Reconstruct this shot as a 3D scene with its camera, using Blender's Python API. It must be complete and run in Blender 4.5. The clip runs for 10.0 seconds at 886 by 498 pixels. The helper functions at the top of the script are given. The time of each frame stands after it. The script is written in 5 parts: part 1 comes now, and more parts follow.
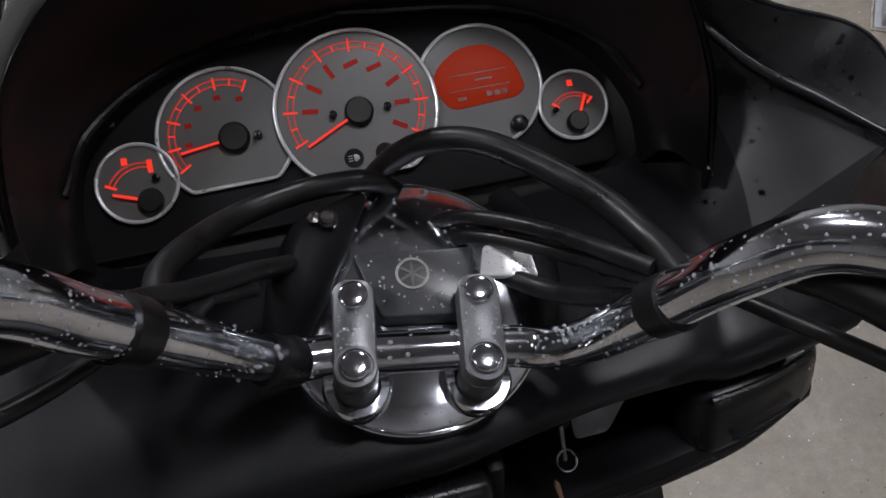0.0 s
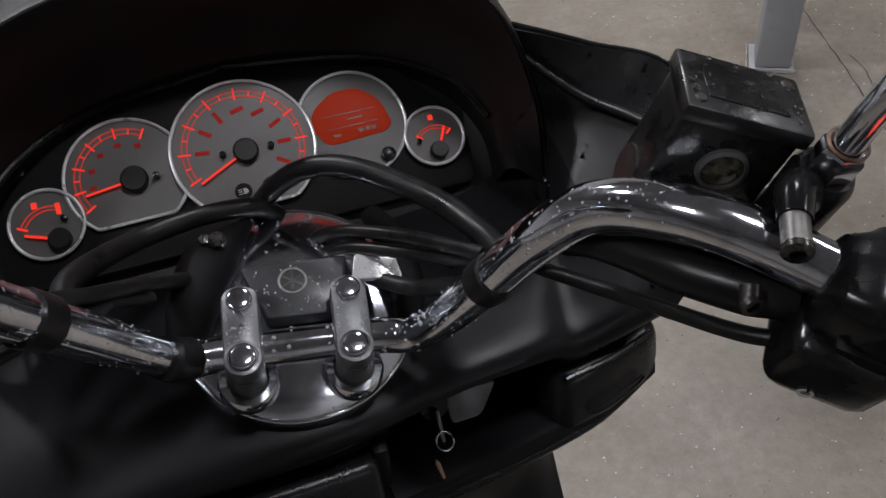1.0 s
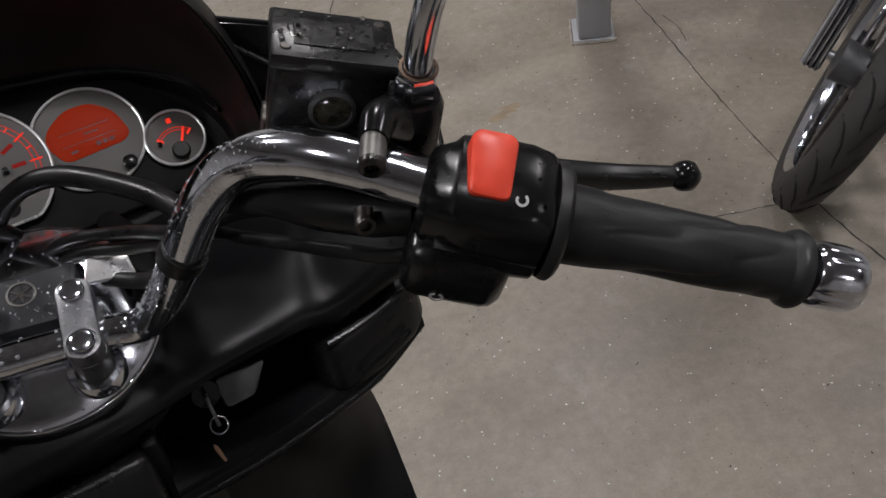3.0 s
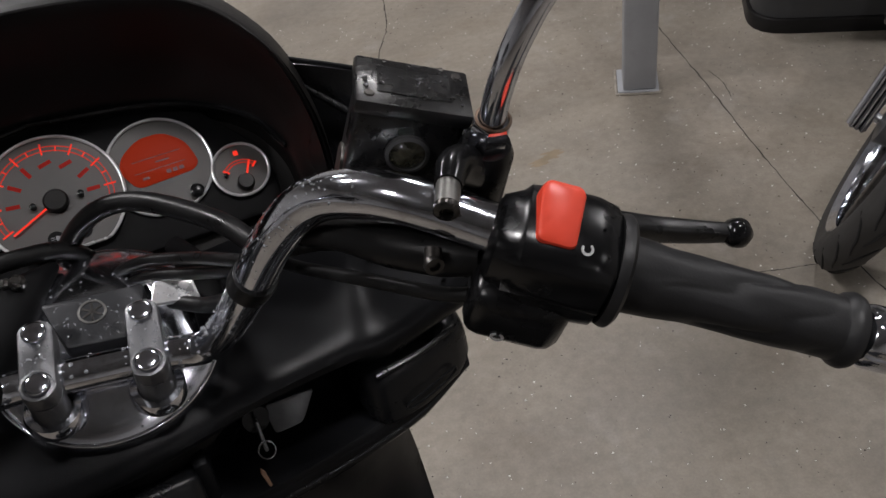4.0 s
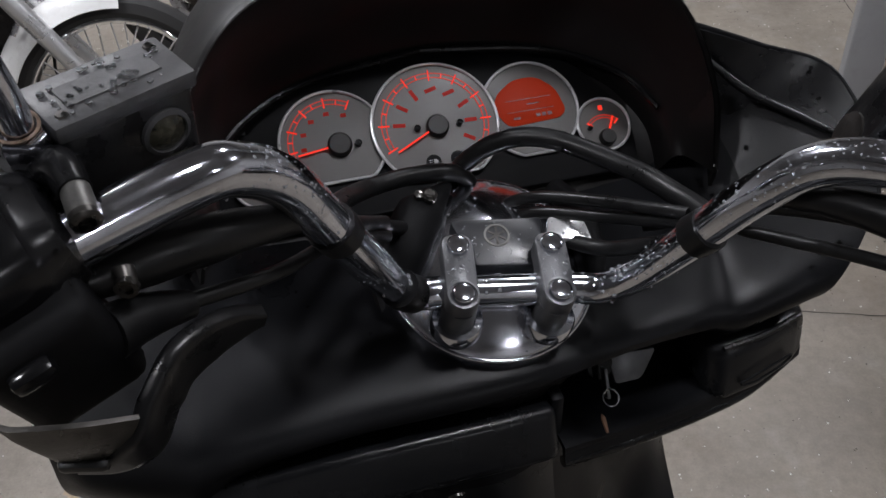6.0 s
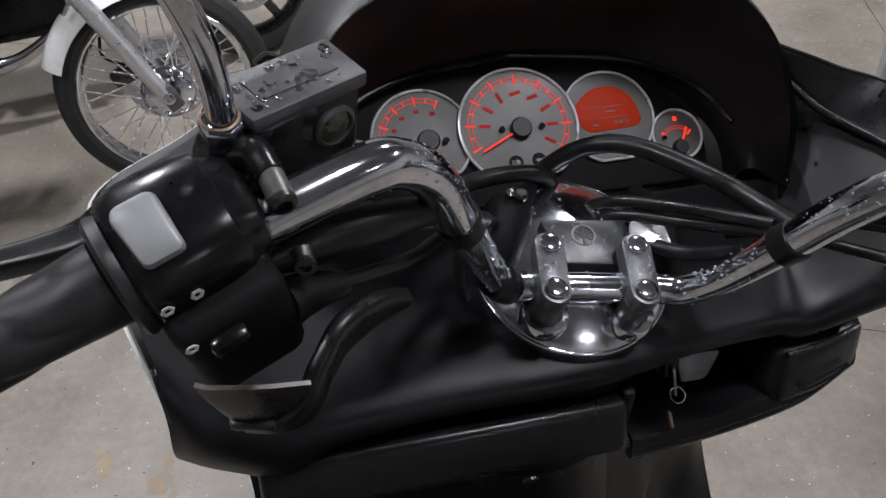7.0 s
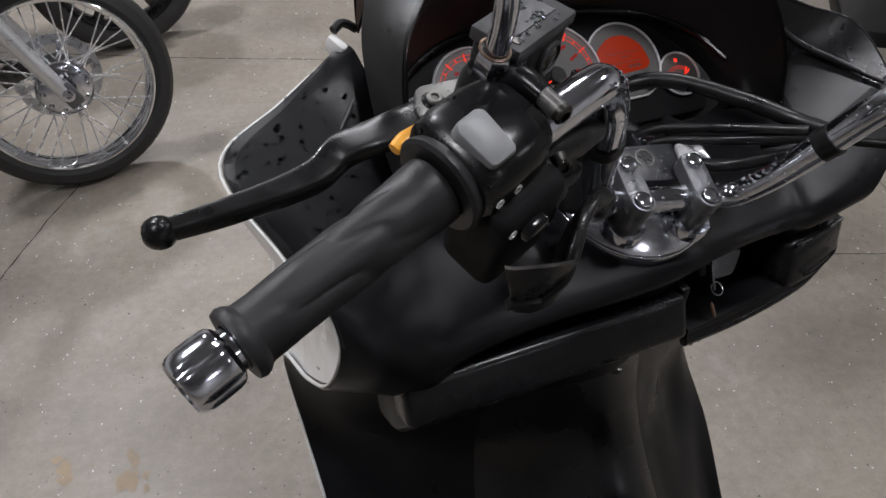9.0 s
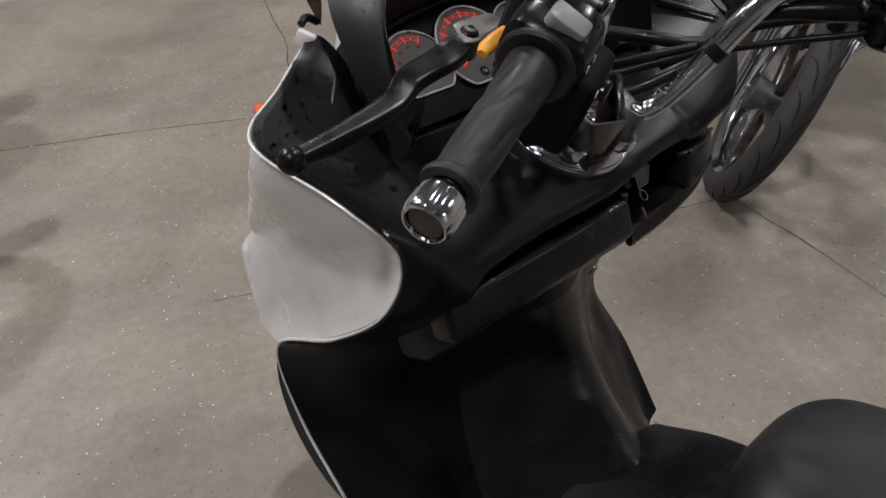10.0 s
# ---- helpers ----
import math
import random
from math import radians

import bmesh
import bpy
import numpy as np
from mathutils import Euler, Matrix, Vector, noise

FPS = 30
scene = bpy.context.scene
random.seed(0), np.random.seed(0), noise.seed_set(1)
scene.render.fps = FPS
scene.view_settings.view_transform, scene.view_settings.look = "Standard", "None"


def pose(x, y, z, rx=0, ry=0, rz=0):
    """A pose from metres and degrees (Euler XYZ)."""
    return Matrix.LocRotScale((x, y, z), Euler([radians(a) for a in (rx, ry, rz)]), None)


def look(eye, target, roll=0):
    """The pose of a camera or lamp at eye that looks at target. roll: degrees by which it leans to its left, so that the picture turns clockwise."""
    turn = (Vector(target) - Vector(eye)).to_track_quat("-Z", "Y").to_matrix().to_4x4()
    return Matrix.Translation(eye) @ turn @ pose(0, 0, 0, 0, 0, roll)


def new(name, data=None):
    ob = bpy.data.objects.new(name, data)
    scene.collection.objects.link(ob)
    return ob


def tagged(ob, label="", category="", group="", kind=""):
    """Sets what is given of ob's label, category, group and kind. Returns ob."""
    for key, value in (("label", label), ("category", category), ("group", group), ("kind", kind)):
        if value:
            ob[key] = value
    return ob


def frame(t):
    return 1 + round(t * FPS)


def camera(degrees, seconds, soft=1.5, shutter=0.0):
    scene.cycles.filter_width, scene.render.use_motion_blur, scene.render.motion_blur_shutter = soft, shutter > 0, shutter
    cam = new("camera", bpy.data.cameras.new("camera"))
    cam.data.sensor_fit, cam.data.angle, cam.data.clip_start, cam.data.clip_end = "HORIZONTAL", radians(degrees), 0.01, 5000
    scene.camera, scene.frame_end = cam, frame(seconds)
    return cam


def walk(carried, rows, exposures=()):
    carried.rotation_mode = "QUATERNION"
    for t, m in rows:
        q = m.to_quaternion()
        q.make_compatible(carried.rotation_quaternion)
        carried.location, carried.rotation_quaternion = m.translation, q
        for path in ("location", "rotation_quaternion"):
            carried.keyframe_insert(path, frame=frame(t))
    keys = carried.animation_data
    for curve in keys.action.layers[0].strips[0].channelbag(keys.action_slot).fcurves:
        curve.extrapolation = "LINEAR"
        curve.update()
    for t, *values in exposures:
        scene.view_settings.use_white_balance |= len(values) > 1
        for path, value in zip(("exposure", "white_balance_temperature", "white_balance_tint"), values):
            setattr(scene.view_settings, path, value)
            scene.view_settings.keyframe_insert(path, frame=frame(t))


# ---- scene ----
cam = camera(56.7, 10.0)
PATH = [
    (0, (0.131, 0.105, 1.458), (-0.047, 1.432, -0.028), -10.0),
    (0.5, (0.15, 0.063, 1.488), (0.053, 1.417, 0.019), -9.6),
    (1, (0.174, 0.022, 1.489), (0.169, 1.447, 0.086), -8.5),
    (1.5, (0.203, -0.003, 1.497), (0.29, 1.417, 0.091), -8.3),
    (2, (0.24, -0.024, 1.489), (0.402, 1.382, 0.077), -9.8),
    (2.5, (0.277, -0.035, 1.47), (0.48, 1.366, 0.057), -11.6),
    (2.7, (0.289, -0.043, 1.47), (0.502, 1.355, 0.056), -12.3),
    (3.8, (0.284, -0.051, 1.483), (0.49, 1.408, 0.13), -10.6),
    (4, (0.271, -0.055, 1.487), (0.443, 1.429, 0.158), -10.5),
    (4.5, (0.223, -0.058, 1.495), (0.327, 1.447, 0.183), -10.0),
    (5, (0.163, -0.059, 1.505), (0.216, 1.428, 0.168), -9.0),
    (5.5, (0.103, -0.06, 1.503), (0.096, 1.419, 0.157), -8.0),
    (6, (0.056, -0.053, 1.505), (-0.028, 1.434, 0.17), -6.9),
    (6.2, (0.044, -0.05, 1.512), (-0.078, 1.428, 0.17), -6.9),
    (7.3, (-0.035, -0.104, 1.539), (-0.1, 1.379, 0.199), -3.0),
    (7.5, (-0.057, -0.116, 1.545), (-0.085, 1.367, 0.204), -2.4),
    (8, (-0.12, -0.117, 1.561), (-0.049, 1.357, 0.211), -0.4),
    (8.5, (-0.18, -0.133, 1.569), (-0.012, 1.33, 0.215), 0.8),
    (9, (-0.221, -0.159, 1.567), (0.035, 1.267, 0.189), -0.7),
    (9.5, (-0.307, -0.206, 1.563), (0.132, 1.19, 0.199), -1.5),
    (10, (-0.466, -0.242, 1.553), (0.291, 1.106, 0.284), -0.1),
]
walk(cam, [(t, look(eye, target, roll)) for t, eye, target, roll in PATH], [(0, 0.0, 6150, 10), (1.5, -0.05, 6350, 10), (2.5, -0.12, 6500, 10), (5.0, -0.1, 6500, 10), (6.2, 0.04, 6150, 10), (7.5, 0.36, 6150, 10), (8.5, 0.24, 6150, 10), (9.5, 0.05, 6400, 10), (10, 0.0, 6500, 10)])

# ---- light ----
world = bpy.data.worlds.new("world")
scene.world = world
world.use_nodes = True
world.node_tree.nodes["Background"].inputs[0].default_value = (0.55, 0.6, 0.7, 1)
world.node_tree.nodes["Background"].inputs[1].default_value = 0.04
scene.view_settings.exposure = 0.0
CEILING = 4.2
LAMP_POWER = 45.0


def lamp_light(x, y, z, width, share):
    data = bpy.data.lights.new("lamp_light", "AREA")
    data.shape, data.size, data.energy = "DISK", width, LAMP_POWER * share
    data.color = (1.0, 0.970, 0.985)
    ob = new("lamp_light", data)
    ob.matrix_world = pose(x, y, z)
    return ob


# ---- materials ----
def node(nt, kind, **values):
    n = nt.nodes.new(kind)
    for k, v in values.items():
        n.inputs[k].default_value = v
    return n


def surface(name, base, rough=0.5, metal=0.0, vary=0.2, scale=18.0, bump=0.15, grain=350.0, coat=0.0, spec=0.5, dirt=None, dirt_amount=0.0, rough_vary=0.12):
    """A base colour with soft blotches, fine grain relief, uneven gloss and, where asked for, patches of dirt."""
    m = bpy.data.materials.new(name)
    m.use_nodes = True
    nt = m.node_tree
    b = nt.nodes["Principled BSDF"]
    co = nt.nodes.new("ShaderNodeTexCoord")
    big = node(nt, "ShaderNodeTexNoise", Scale=scale, Detail=5.0, Roughness=0.6)
    fine = node(nt, "ShaderNodeTexNoise", Scale=grain, Detail=3.0, Roughness=0.6)
    for t in (big, fine):
        nt.links.new(co.outputs["Object"], t.inputs["Vector"])
    ramp = nt.nodes.new("ShaderNodeValToRGB")
    ramp.color_ramp.elements[0].position, ramp.color_ramp.elements[1].position = 0.3, 0.72
    ramp.color_ramp.elements[0].color = (*[c * (1 - vary) for c in base], 1)
    ramp.color_ramp.elements[1].color = (*[min(1, c * (1 + vary)) for c in base], 1)
    nt.links.new(big.outputs["Fac"], ramp.inputs["Fac"])
    colour = ramp.outputs["Color"]
    if dirt:
        patch = node(nt, "ShaderNodeTexNoise", Scale=scale * 2.7, Detail=8.0, Roughness=0.7)
        nt.links.new(co.outputs["Object"], patch.inputs["Vector"])
        cut = nt.nodes.new("ShaderNodeMapRange")
        cut.inputs[1].default_value, cut.inputs[2].default_value = 0.52, 0.75
        cut.inputs[3].default_value, cut.inputs[4].default_value = 0.0, dirt_amount
        nt.links.new(patch.outputs["Fac"], cut.inputs[0])
        mix = nt.nodes.new("ShaderNodeMixRGB")
        mix.inputs[2].default_value = (*dirt, 1)
        nt.links.new(cut.outputs[0], mix.inputs[0])
        nt.links.new(colour, mix.inputs[1])
        colour = mix.outputs[0]
    nt.links.new(colour, b.inputs["Base Color"])
    rr = nt.nodes.new("ShaderNodeMapRange")
    rr.inputs[1].default_value, rr.inputs[2].default_value = 0.3, 0.7
    rr.inputs[3].default_value, rr.inputs[4].default_value = max(0.02, rough - rough_vary), min(1, rough + rough_vary)
    nt.links.new(big.outputs["Fac"], rr.inputs[0])
    nt.links.new(rr.outputs[0], b.inputs["Roughness"])
    b.inputs["Metallic"].default_value = metal
    b.inputs["Specular IOR Level"].default_value = spec
    b.inputs["Coat Weight"].default_value = coat
    b.inputs["Coat Roughness"].default_value = 0.08
    if bump > 0:
        bp = node(nt, "ShaderNodeBump", Strength=bump, Distance=0.0006)
        nt.links.new(fine.outputs["Fac"], bp.inputs["Height"])
        nt.links.new(bp.outputs["Normal"], b.inputs["Normal"])
    return m


def glow(name, colour, strength, base=0.15):
    m = bpy.data.materials.new(name)
    m.use_nodes = True
    b = m.node_tree.nodes["Principled BSDF"]
    b.inputs["Base Color"].default_value = (*[c * base for c in colour], 1)
    b.inputs["Specular IOR Level"].default_value = 0.1
    b.inputs["Emission Color"].default_value = (*colour, 1)
    b.inputs["Emission Strength"].default_value = strength
    return m


def clear(name, colour, rough=0.02, ior=1.33):
    m = bpy.data.materials.new(name)
    m.use_nodes = True
    b = m.node_tree.nodes["Principled BSDF"]
    b.inputs["Base Color"].default_value = (*colour, 1)
    b.inputs["Roughness"].default_value = rough
    b.inputs["IOR"].default_value = ior
    b.inputs["Transmission Weight"].default_value = 1.0
    return m


BLACK_PLASTIC = surface("black_grained_plastic", (0.0064, 0.0067, 0.0078), 0.38, vary=0.4, scale=9, bump=0.2, grain=900, spec=0.16, dirt=(0.014, 0.0135, 0.013), dirt_amount=0.2, rough_vary=0.15)
HOOD_PLASTIC = surface("matt_black_hood_plastic", (0.0100, 0.0094, 0.0094), 0.40, vary=0.3, scale=8, bump=0.12, grain=900, spec=0.2, rough_vary=0.1)
# for the outer faces of the hood, a little paler than its inside
HOOD_TOP = surface("paler_hood_top", (0.0110, 0.0102, 0.0098), 0.42, vary=0.3, scale=9, bump=0.2, grain=900, spec=0.4)
LID_PLASTIC = surface("satin_black_lid_plastic", (0.0066, 0.0069, 0.0079), 0.26, vary=0.3, scale=14, bump=0.2, grain=900, spec=0.28, dirt=(0.014, 0.0135, 0.013), dirt_amount=0.3, rough_vary=0.14)
GLOSS_BLACK = surface("glossy_black_paint", (0.0058, 0.0058, 0.0064), 0.24, vary=0.2, scale=30, bump=0.04, spec=0.3)
RUBBER = surface("worn_black_rubber", (0.0130, 0.0130, 0.0142), 0.5, vary=0.25, scale=25, bump=0.2, grain=500, spec=0.4)
HOSE = surface("black_hose_rubber", (0.0085, 0.0085, 0.0088), 0.36, vary=0.25, scale=40, bump=0.1, grain=500, spec=0.3)
CHROME = surface("wet_chrome", (0.72, 0.74, 0.80), 0.11, 1.0, vary=0.12, scale=40, bump=0.05, grain=220, dirt=(0.16, 0.13, 0.10), dirt_amount=0.45, rough_vary=0.05)
DULL_CHROME = surface("pitted_chrome", (0.60, 0.61, 0.64), 0.31, 1.0, vary=0.2, scale=60, bump=0.2, grain=260, dirt=(0.22, 0.19, 0.16), dirt_amount=0.4)
ALLOY = surface("brushed_cast_alloy", (0.145, 0.147, 0.154), 0.38, 0.7, vary=0.10, scale=60, bump=0.25, grain=600)
PLATE_DARK = surface("wet_dark_plate", (0.020, 0.021, 0.024), 0.36, 0.1, vary=0.3, scale=30, bump=0.1)
DULL_STEEL = surface("dull_grey_steel", (0.17, 0.167, 0.158), 0.42, 0.8, vary=0.35, scale=70, bump=0.3)
LEVER_BLACK = surface("satin_black_lever", (0.0065, 0.0065, 0.007), 0.32, vary=0.25, scale=40, bump=0.15, spec=0.32)
DARK_STEEL = surface("oily_dark_steel", (0.09, 0.085, 0.08), 0.33, 0.9, vary=0.4, scale=50, bump=0.2)
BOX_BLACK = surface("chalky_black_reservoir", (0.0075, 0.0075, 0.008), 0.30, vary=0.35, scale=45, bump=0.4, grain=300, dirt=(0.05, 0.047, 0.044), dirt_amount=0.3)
BOX_LID = surface("grey_reservoir_lid", (0.050, 0.050, 0.052), 0.46, 0.0, vary=0.3, scale=50, bump=0.4, grain=260, dirt=(0.02, 0.02, 0.02), dirt_amount=0.6)
DIAL_FACE = surface("silver_grey_dial", (0.074, 0.070, 0.068), 0.5, 0.1, vary=0.1, scale=12, bump=0.05)
BEZEL = surface("dark_grey_bezel", (0.0058, 0.0058, 0.0064), 0.6, vary=0.2, scale=20, bump=0.15, grain=800, spec=0.12)
RING = surface("satin_silver_ring", (0.62, 0.62, 0.63), 0.32, 0.5, vary=0.1, bump=0.05)
RED_MARK = glow("red_dial_marking", (1.0, 0.045, 0.022), 0.85)
ARC_MARK = glow("faint_red_scale", (1.0, 0.05, 0.025), 0.48)
DIM_MARK = glow("dim_red_figure", (0.8, 0.03, 0.02), 0.035, 0.32)
LCD = glow("orange_red_display", (1.0, 0.070, 0.014), 0.125)
LCD_DARK = surface("dark_display_bar", (0.10, 0.012, 0.008), 0.5, bump=0)
RED_SWITCH = surface("red_switch_plastic", (0.80, 0.070, 0.035), 0.38, vary=0.06, bump=0.05)
# the bar chrome again, its colours lifted to lighten the cap's reflections
CAP_CHROME = surface("wet_brightened_cap_chrome", (0.74, 0.76, 0.83), 0.17, 1.0, vary=0.12, scale=40, bump=0.05, grain=220, dirt=(0.30, 0.29, 0.30), dirt_amount=0.3, rough_vary=0.05)
SHUTTER_GREY = surface("dull_grey_shutter", (0.11, 0.112, 0.118), 0.4, 0.4, vary=0.25, scale=60, bump=0.1)
GREY_SWITCH = surface("grey_switch_plastic", (0.24, 0.245, 0.25), 0.35, vary=0.08, bump=0.05)
YELLOW = surface("amber_yellow_plastic", (0.80, 0.36, 0.03), 0.4, vary=0.2, scale=60, bump=0.05)
WHITE_PAINT = surface("white_body_paint", (0.78, 0.78, 0.77), 0.25, vary=0.04, scale=6, bump=0.02, coat=0.4, dirt=(0.5, 0.48, 0.45), dirt_amount=0.4)
WHITE_INK = surface("white_print", (0.5, 0.5, 0.5), 0.5, vary=0.05, bump=0)
SMOKE = clear("smoked_screen", (0.10, 0.085, 0.08), 0.05, 1.15)


def water_film(name, milk):
    """Clear beads: see-through, with a mirror glint that grows towards the rim; milk: share of white colour that stands
    in for light gathered inside the bead.
    """
    m = bpy.data.materials.new(name)
    m.use_nodes = True
    nt = m.node_tree
    nt.nodes.remove(nt.nodes["Principled BSDF"])
    see = nt.nodes.new("ShaderNodeBsdfTransparent")
    see.inputs[0].default_value = (0.96, 0.97, 0.98, 1)
    lit = nt.nodes.new("ShaderNodeBsdfDiffuse")
    lit.inputs[0].default_value = (0.86, 0.89, 0.95, 1)
    inside = nt.nodes.new("ShaderNodeMixShader")
    inside.inputs[0].default_value = milk
    nt.links.new(see.outputs[0], inside.inputs[1])
    nt.links.new(lit.outputs[0], inside.inputs[2])
    glint = nt.nodes.new("ShaderNodeBsdfGlossy")
    glint.inputs["Roughness"].default_value = 0.09
    fres = node(nt, "ShaderNodeFresnel", IOR=1.7)
    mix = nt.nodes.new("ShaderNodeMixShader")
    nt.links.new(fres.outputs[0], mix.inputs[0])
    nt.links.new(inside.outputs[0], mix.inputs[1])
    nt.links.new(glint.outputs[0], mix.inputs[2])
    nt.links.new(mix.outputs[0], nt.nodes["Material Output"].inputs["Surface"])
    return m


WATER = clear("clear_water", (0.95, 0.97, 1.0), 0.0, 1.33)
# white in the bead colour paints the sparkle of drops on metal
METAL_WATER = water_film("sparkle_whitened_water", 0.28)
SIGHT = surface("cloudy_sight_glass", (0.040, 0.038, 0.026), 0.16, vary=0.5, scale=90, bump=0.1, coat=0.8, dirt=(0.16, 0.14, 0.10), dirt_amount=0.5)
# wet black plastic with its colour lifted to carry a sheen
SHEEN_PLASTIC = surface("wet_sheen_lightened_plastic", (0.0085, 0.0087, 0.0098), 0.28, vary=0.3, scale=10, bump=0.2, grain=900, spec=0.48, dirt=(0.026, 0.0255, 0.025), dirt_amount=0.4, rough_vary=0.15)
RUST_STEEL = surface("rust_spotted_steel", (0.13, 0.09, 0.065), 0.45, 0.5, vary=0.5, scale=120, bump=0.4, dirt=(0.28, 0.10, 0.03), dirt_amount=0.7)
ORANGE_LENS = surface("orange_lens", (0.75, 0.12, 0.04), 0.25, vary=0.15, bump=0.05)
TAN = surface("tan_leather_tag", (0.25, 0.14, 0.09), 0.6, vary=0.3, scale=90, bump=0.3)
TYRE = surface("tyre_rubber", (0.021, 0.0205, 0.0205), 0.7, vary=0.3, scale=15, bump=0.3, grain=300)
WORN_TYRE = surface("worn_tread", (0.026, 0.0245, 0.0235), 0.75, vary=0.3, scale=20, bump=0.4, grain=300)
POST_PAINT = surface("grey_post_paint", (0.34, 0.35, 0.37), 0.5, vary=0.06, scale=5, bump=0.1, grain=120, dirt=(0.22, 0.21, 0.2), dirt_amount=0.3)
WALL_PAINT = surface("off_white_wall", (0.52, 0.515, 0.51), 0.8, vary=0.08, scale=1.2, bump=0.1, grain=60)
CEIL_PAINT = surface("dark_ceiling_deck", (0.24, 0.245, 0.26), 0.8, vary=0.15, scale=1.0, bump=0.1, grain=30)
CASE_GREY = surface("charcoal_moulded_plastic", (0.035, 0.036, 0.038), 0.5, vary=0.15, scale=8, bump=0.2)
SPEC = surface("pale_grit", (0.85, 0.83, 0.78), 0.2, vary=0.2, bump=0)
RIM_CHROME = surface("polished_rim", (0.90, 0.91, 0.94), 0.07, 1.0, vary=0.1, scale=30, bump=0.05)
LAMP_GLOW = glow("lit_tube", (1.0, 0.97, 0.95), 22.0)
BRIGHT_STEEL = surface("polished_spoke_steel", (0.86, 0.86, 0.87), 0.24, 0.6, vary=0.1, scale=40, bump=0.05)
SATIN_SILVER = surface("satin_silver_paint", (0.74, 0.745, 0.76), 0.30, 0.75, vary=0.05, scale=8, bump=0.02)
RUST = surface("rusty_sealant", (0.30, 0.27, 0.23), 0.8, vary=0.3, scale=30, bump=0.3)


def floor_material():
    """Worn sealed concrete: warm grey blotches, dark smears, grit, rust stains and a damp half gloss."""
    m = bpy.data.materials.new("worn_sealed_concrete")
    m.use_nodes = True
    nt = m.node_tree
    b = nt.nodes["Principled BSDF"]
    co = nt.nodes.new("ShaderNodeTexCoord")

    def noise_of(scale, detail=6.0, stretch=None):
        n = node(nt, "ShaderNodeTexNoise", Scale=scale, Detail=detail, Roughness=0.62)
        if stretch:
            mp = nt.nodes.new("ShaderNodeMapping")
            mp.inputs["Scale"].default_value = stretch
            nt.links.new(co.outputs["Object"], mp.inputs[0])
            nt.links.new(mp.outputs[0], n.inputs["Vector"])
        else:
            nt.links.new(co.outputs["Object"], n.inputs["Vector"])
        return n.outputs["Fac"]

    def ramp_of(fac, p0, p1, c0, c1):
        r = nt.nodes.new("ShaderNodeValToRGB")
        r.color_ramp.elements[0].position, r.color_ramp.elements[1].position = p0, p1
        r.color_ramp.elements[0].color, r.color_ramp.elements[1].color = (*c0, 1), (*c1, 1)
        nt.links.new(fac, r.inputs["Fac"])
        return r.outputs["Color"]

    def blend(a, c, fac, kind="MIX"):
        x = nt.nodes.new("ShaderNodeMixRGB")
        x.blend_type = kind
        if isinstance(fac, float):
            x.inputs[0].default_value = fac
        else:
            nt.links.new(fac, x.inputs[0])
        nt.links.new(a, x.inputs[1])
        if isinstance(c, tuple):
            x.inputs[2].default_value = (*c, 1)
        else:
            nt.links.new(c, x.inputs[2])
        return x.outputs[0]

    col = ramp_of(noise_of(1.7), 0.3, 0.7, (0.230, 0.201, 0.164), (0.286, 0.257, 0.216))
    smear = ramp_of(noise_of(1.9, 6.0, (0.8, 1.25, 1.0)), 0.42, 0.70, (0, 0, 0), (0.55, 0.55, 0.55))
    col = blend(col, (0.12, 0.108, 0.095), smear)
    pale = ramp_of(noise_of(5.0, 7.0), 0.58, 0.74, (0, 0, 0), (0.4, 0.4, 0.4))
    col = blend(col, (0.36, 0.345, 0.32), pale)
    brown = ramp_of(noise_of(3.3, 9.0), 0.52, 0.70, (0, 0, 0), (0.5, 0.5, 0.5))
    col = blend(col, (0.16, 0.130, 0.098), brown)
    scuff = ramp_of(noise_of(9.0, 8.0, (1.0, 0.35, 1.0)), 0.52, 0.72, (0, 0, 0), (0.14, 0.14, 0.14))
    col = blend(col, (0.135, 0.125, 0.112), scuff)
    mid = ramp_of(noise_of(38.0, 5.0), 0.32, 0.70, (0.87, 0.86, 0.845), (1.085, 1.085, 1.085))
    col = blend(col, mid, 1.0, "MULTIPLY")
    fine = ramp_of(noise_of(170.0, 3.0), 0.35, 0.68, (0.93, 0.93, 0.93), (1.05, 1.05, 1.05))
    col = blend(col, fine, 1.0, "MULTIPLY")
    vor = node(nt, "ShaderNodeTexVoronoi", Scale=46.0)
    nt.links.new(co.outputs["Object"], vor.inputs["Vector"])
    dots = ramp_of(vor.outputs["Distance"], 0.06, 0.10, (0.75, 0.75, 0.75), (0, 0, 0))
    gate = ramp_of(noise_of(2.3, 2.0), 0.44, 0.6, (0, 0, 0), (1, 1, 1))
    dots = blend(dots, gate, 1.0, "MULTIPLY")
    col = blend(col, (0.07, 0.062, 0.055), dots)
    nt.links.new(col, b.inputs["Base Color"])
    rr = ramp_of(noise_of(2.6, 5.0), 0.35, 0.7, (0.36, 0.36, 0.36), (0.62, 0.62, 0.62))
    nt.links.new(rr, b.inputs["Roughness"])
    bp = node(nt, "ShaderNodeBump", Strength=0.25, Distance=0.002)
    nt.links.new(noise_of(120.0, 4.0), bp.inputs["Height"])
    nt.links.new(bp.outputs["Normal"], b.inputs["Normal"])
    return m


FLOOR = floor_material()
TREAD_DARK = surface("dark_groove", (0.006, 0.006, 0.006), 0.9, vary=0.2, bump=0)
JOINT = surface("dark_joint_dirt", (0.035, 0.031, 0.027), 0.9, vary=0.4, scale=20, bump=0.3)
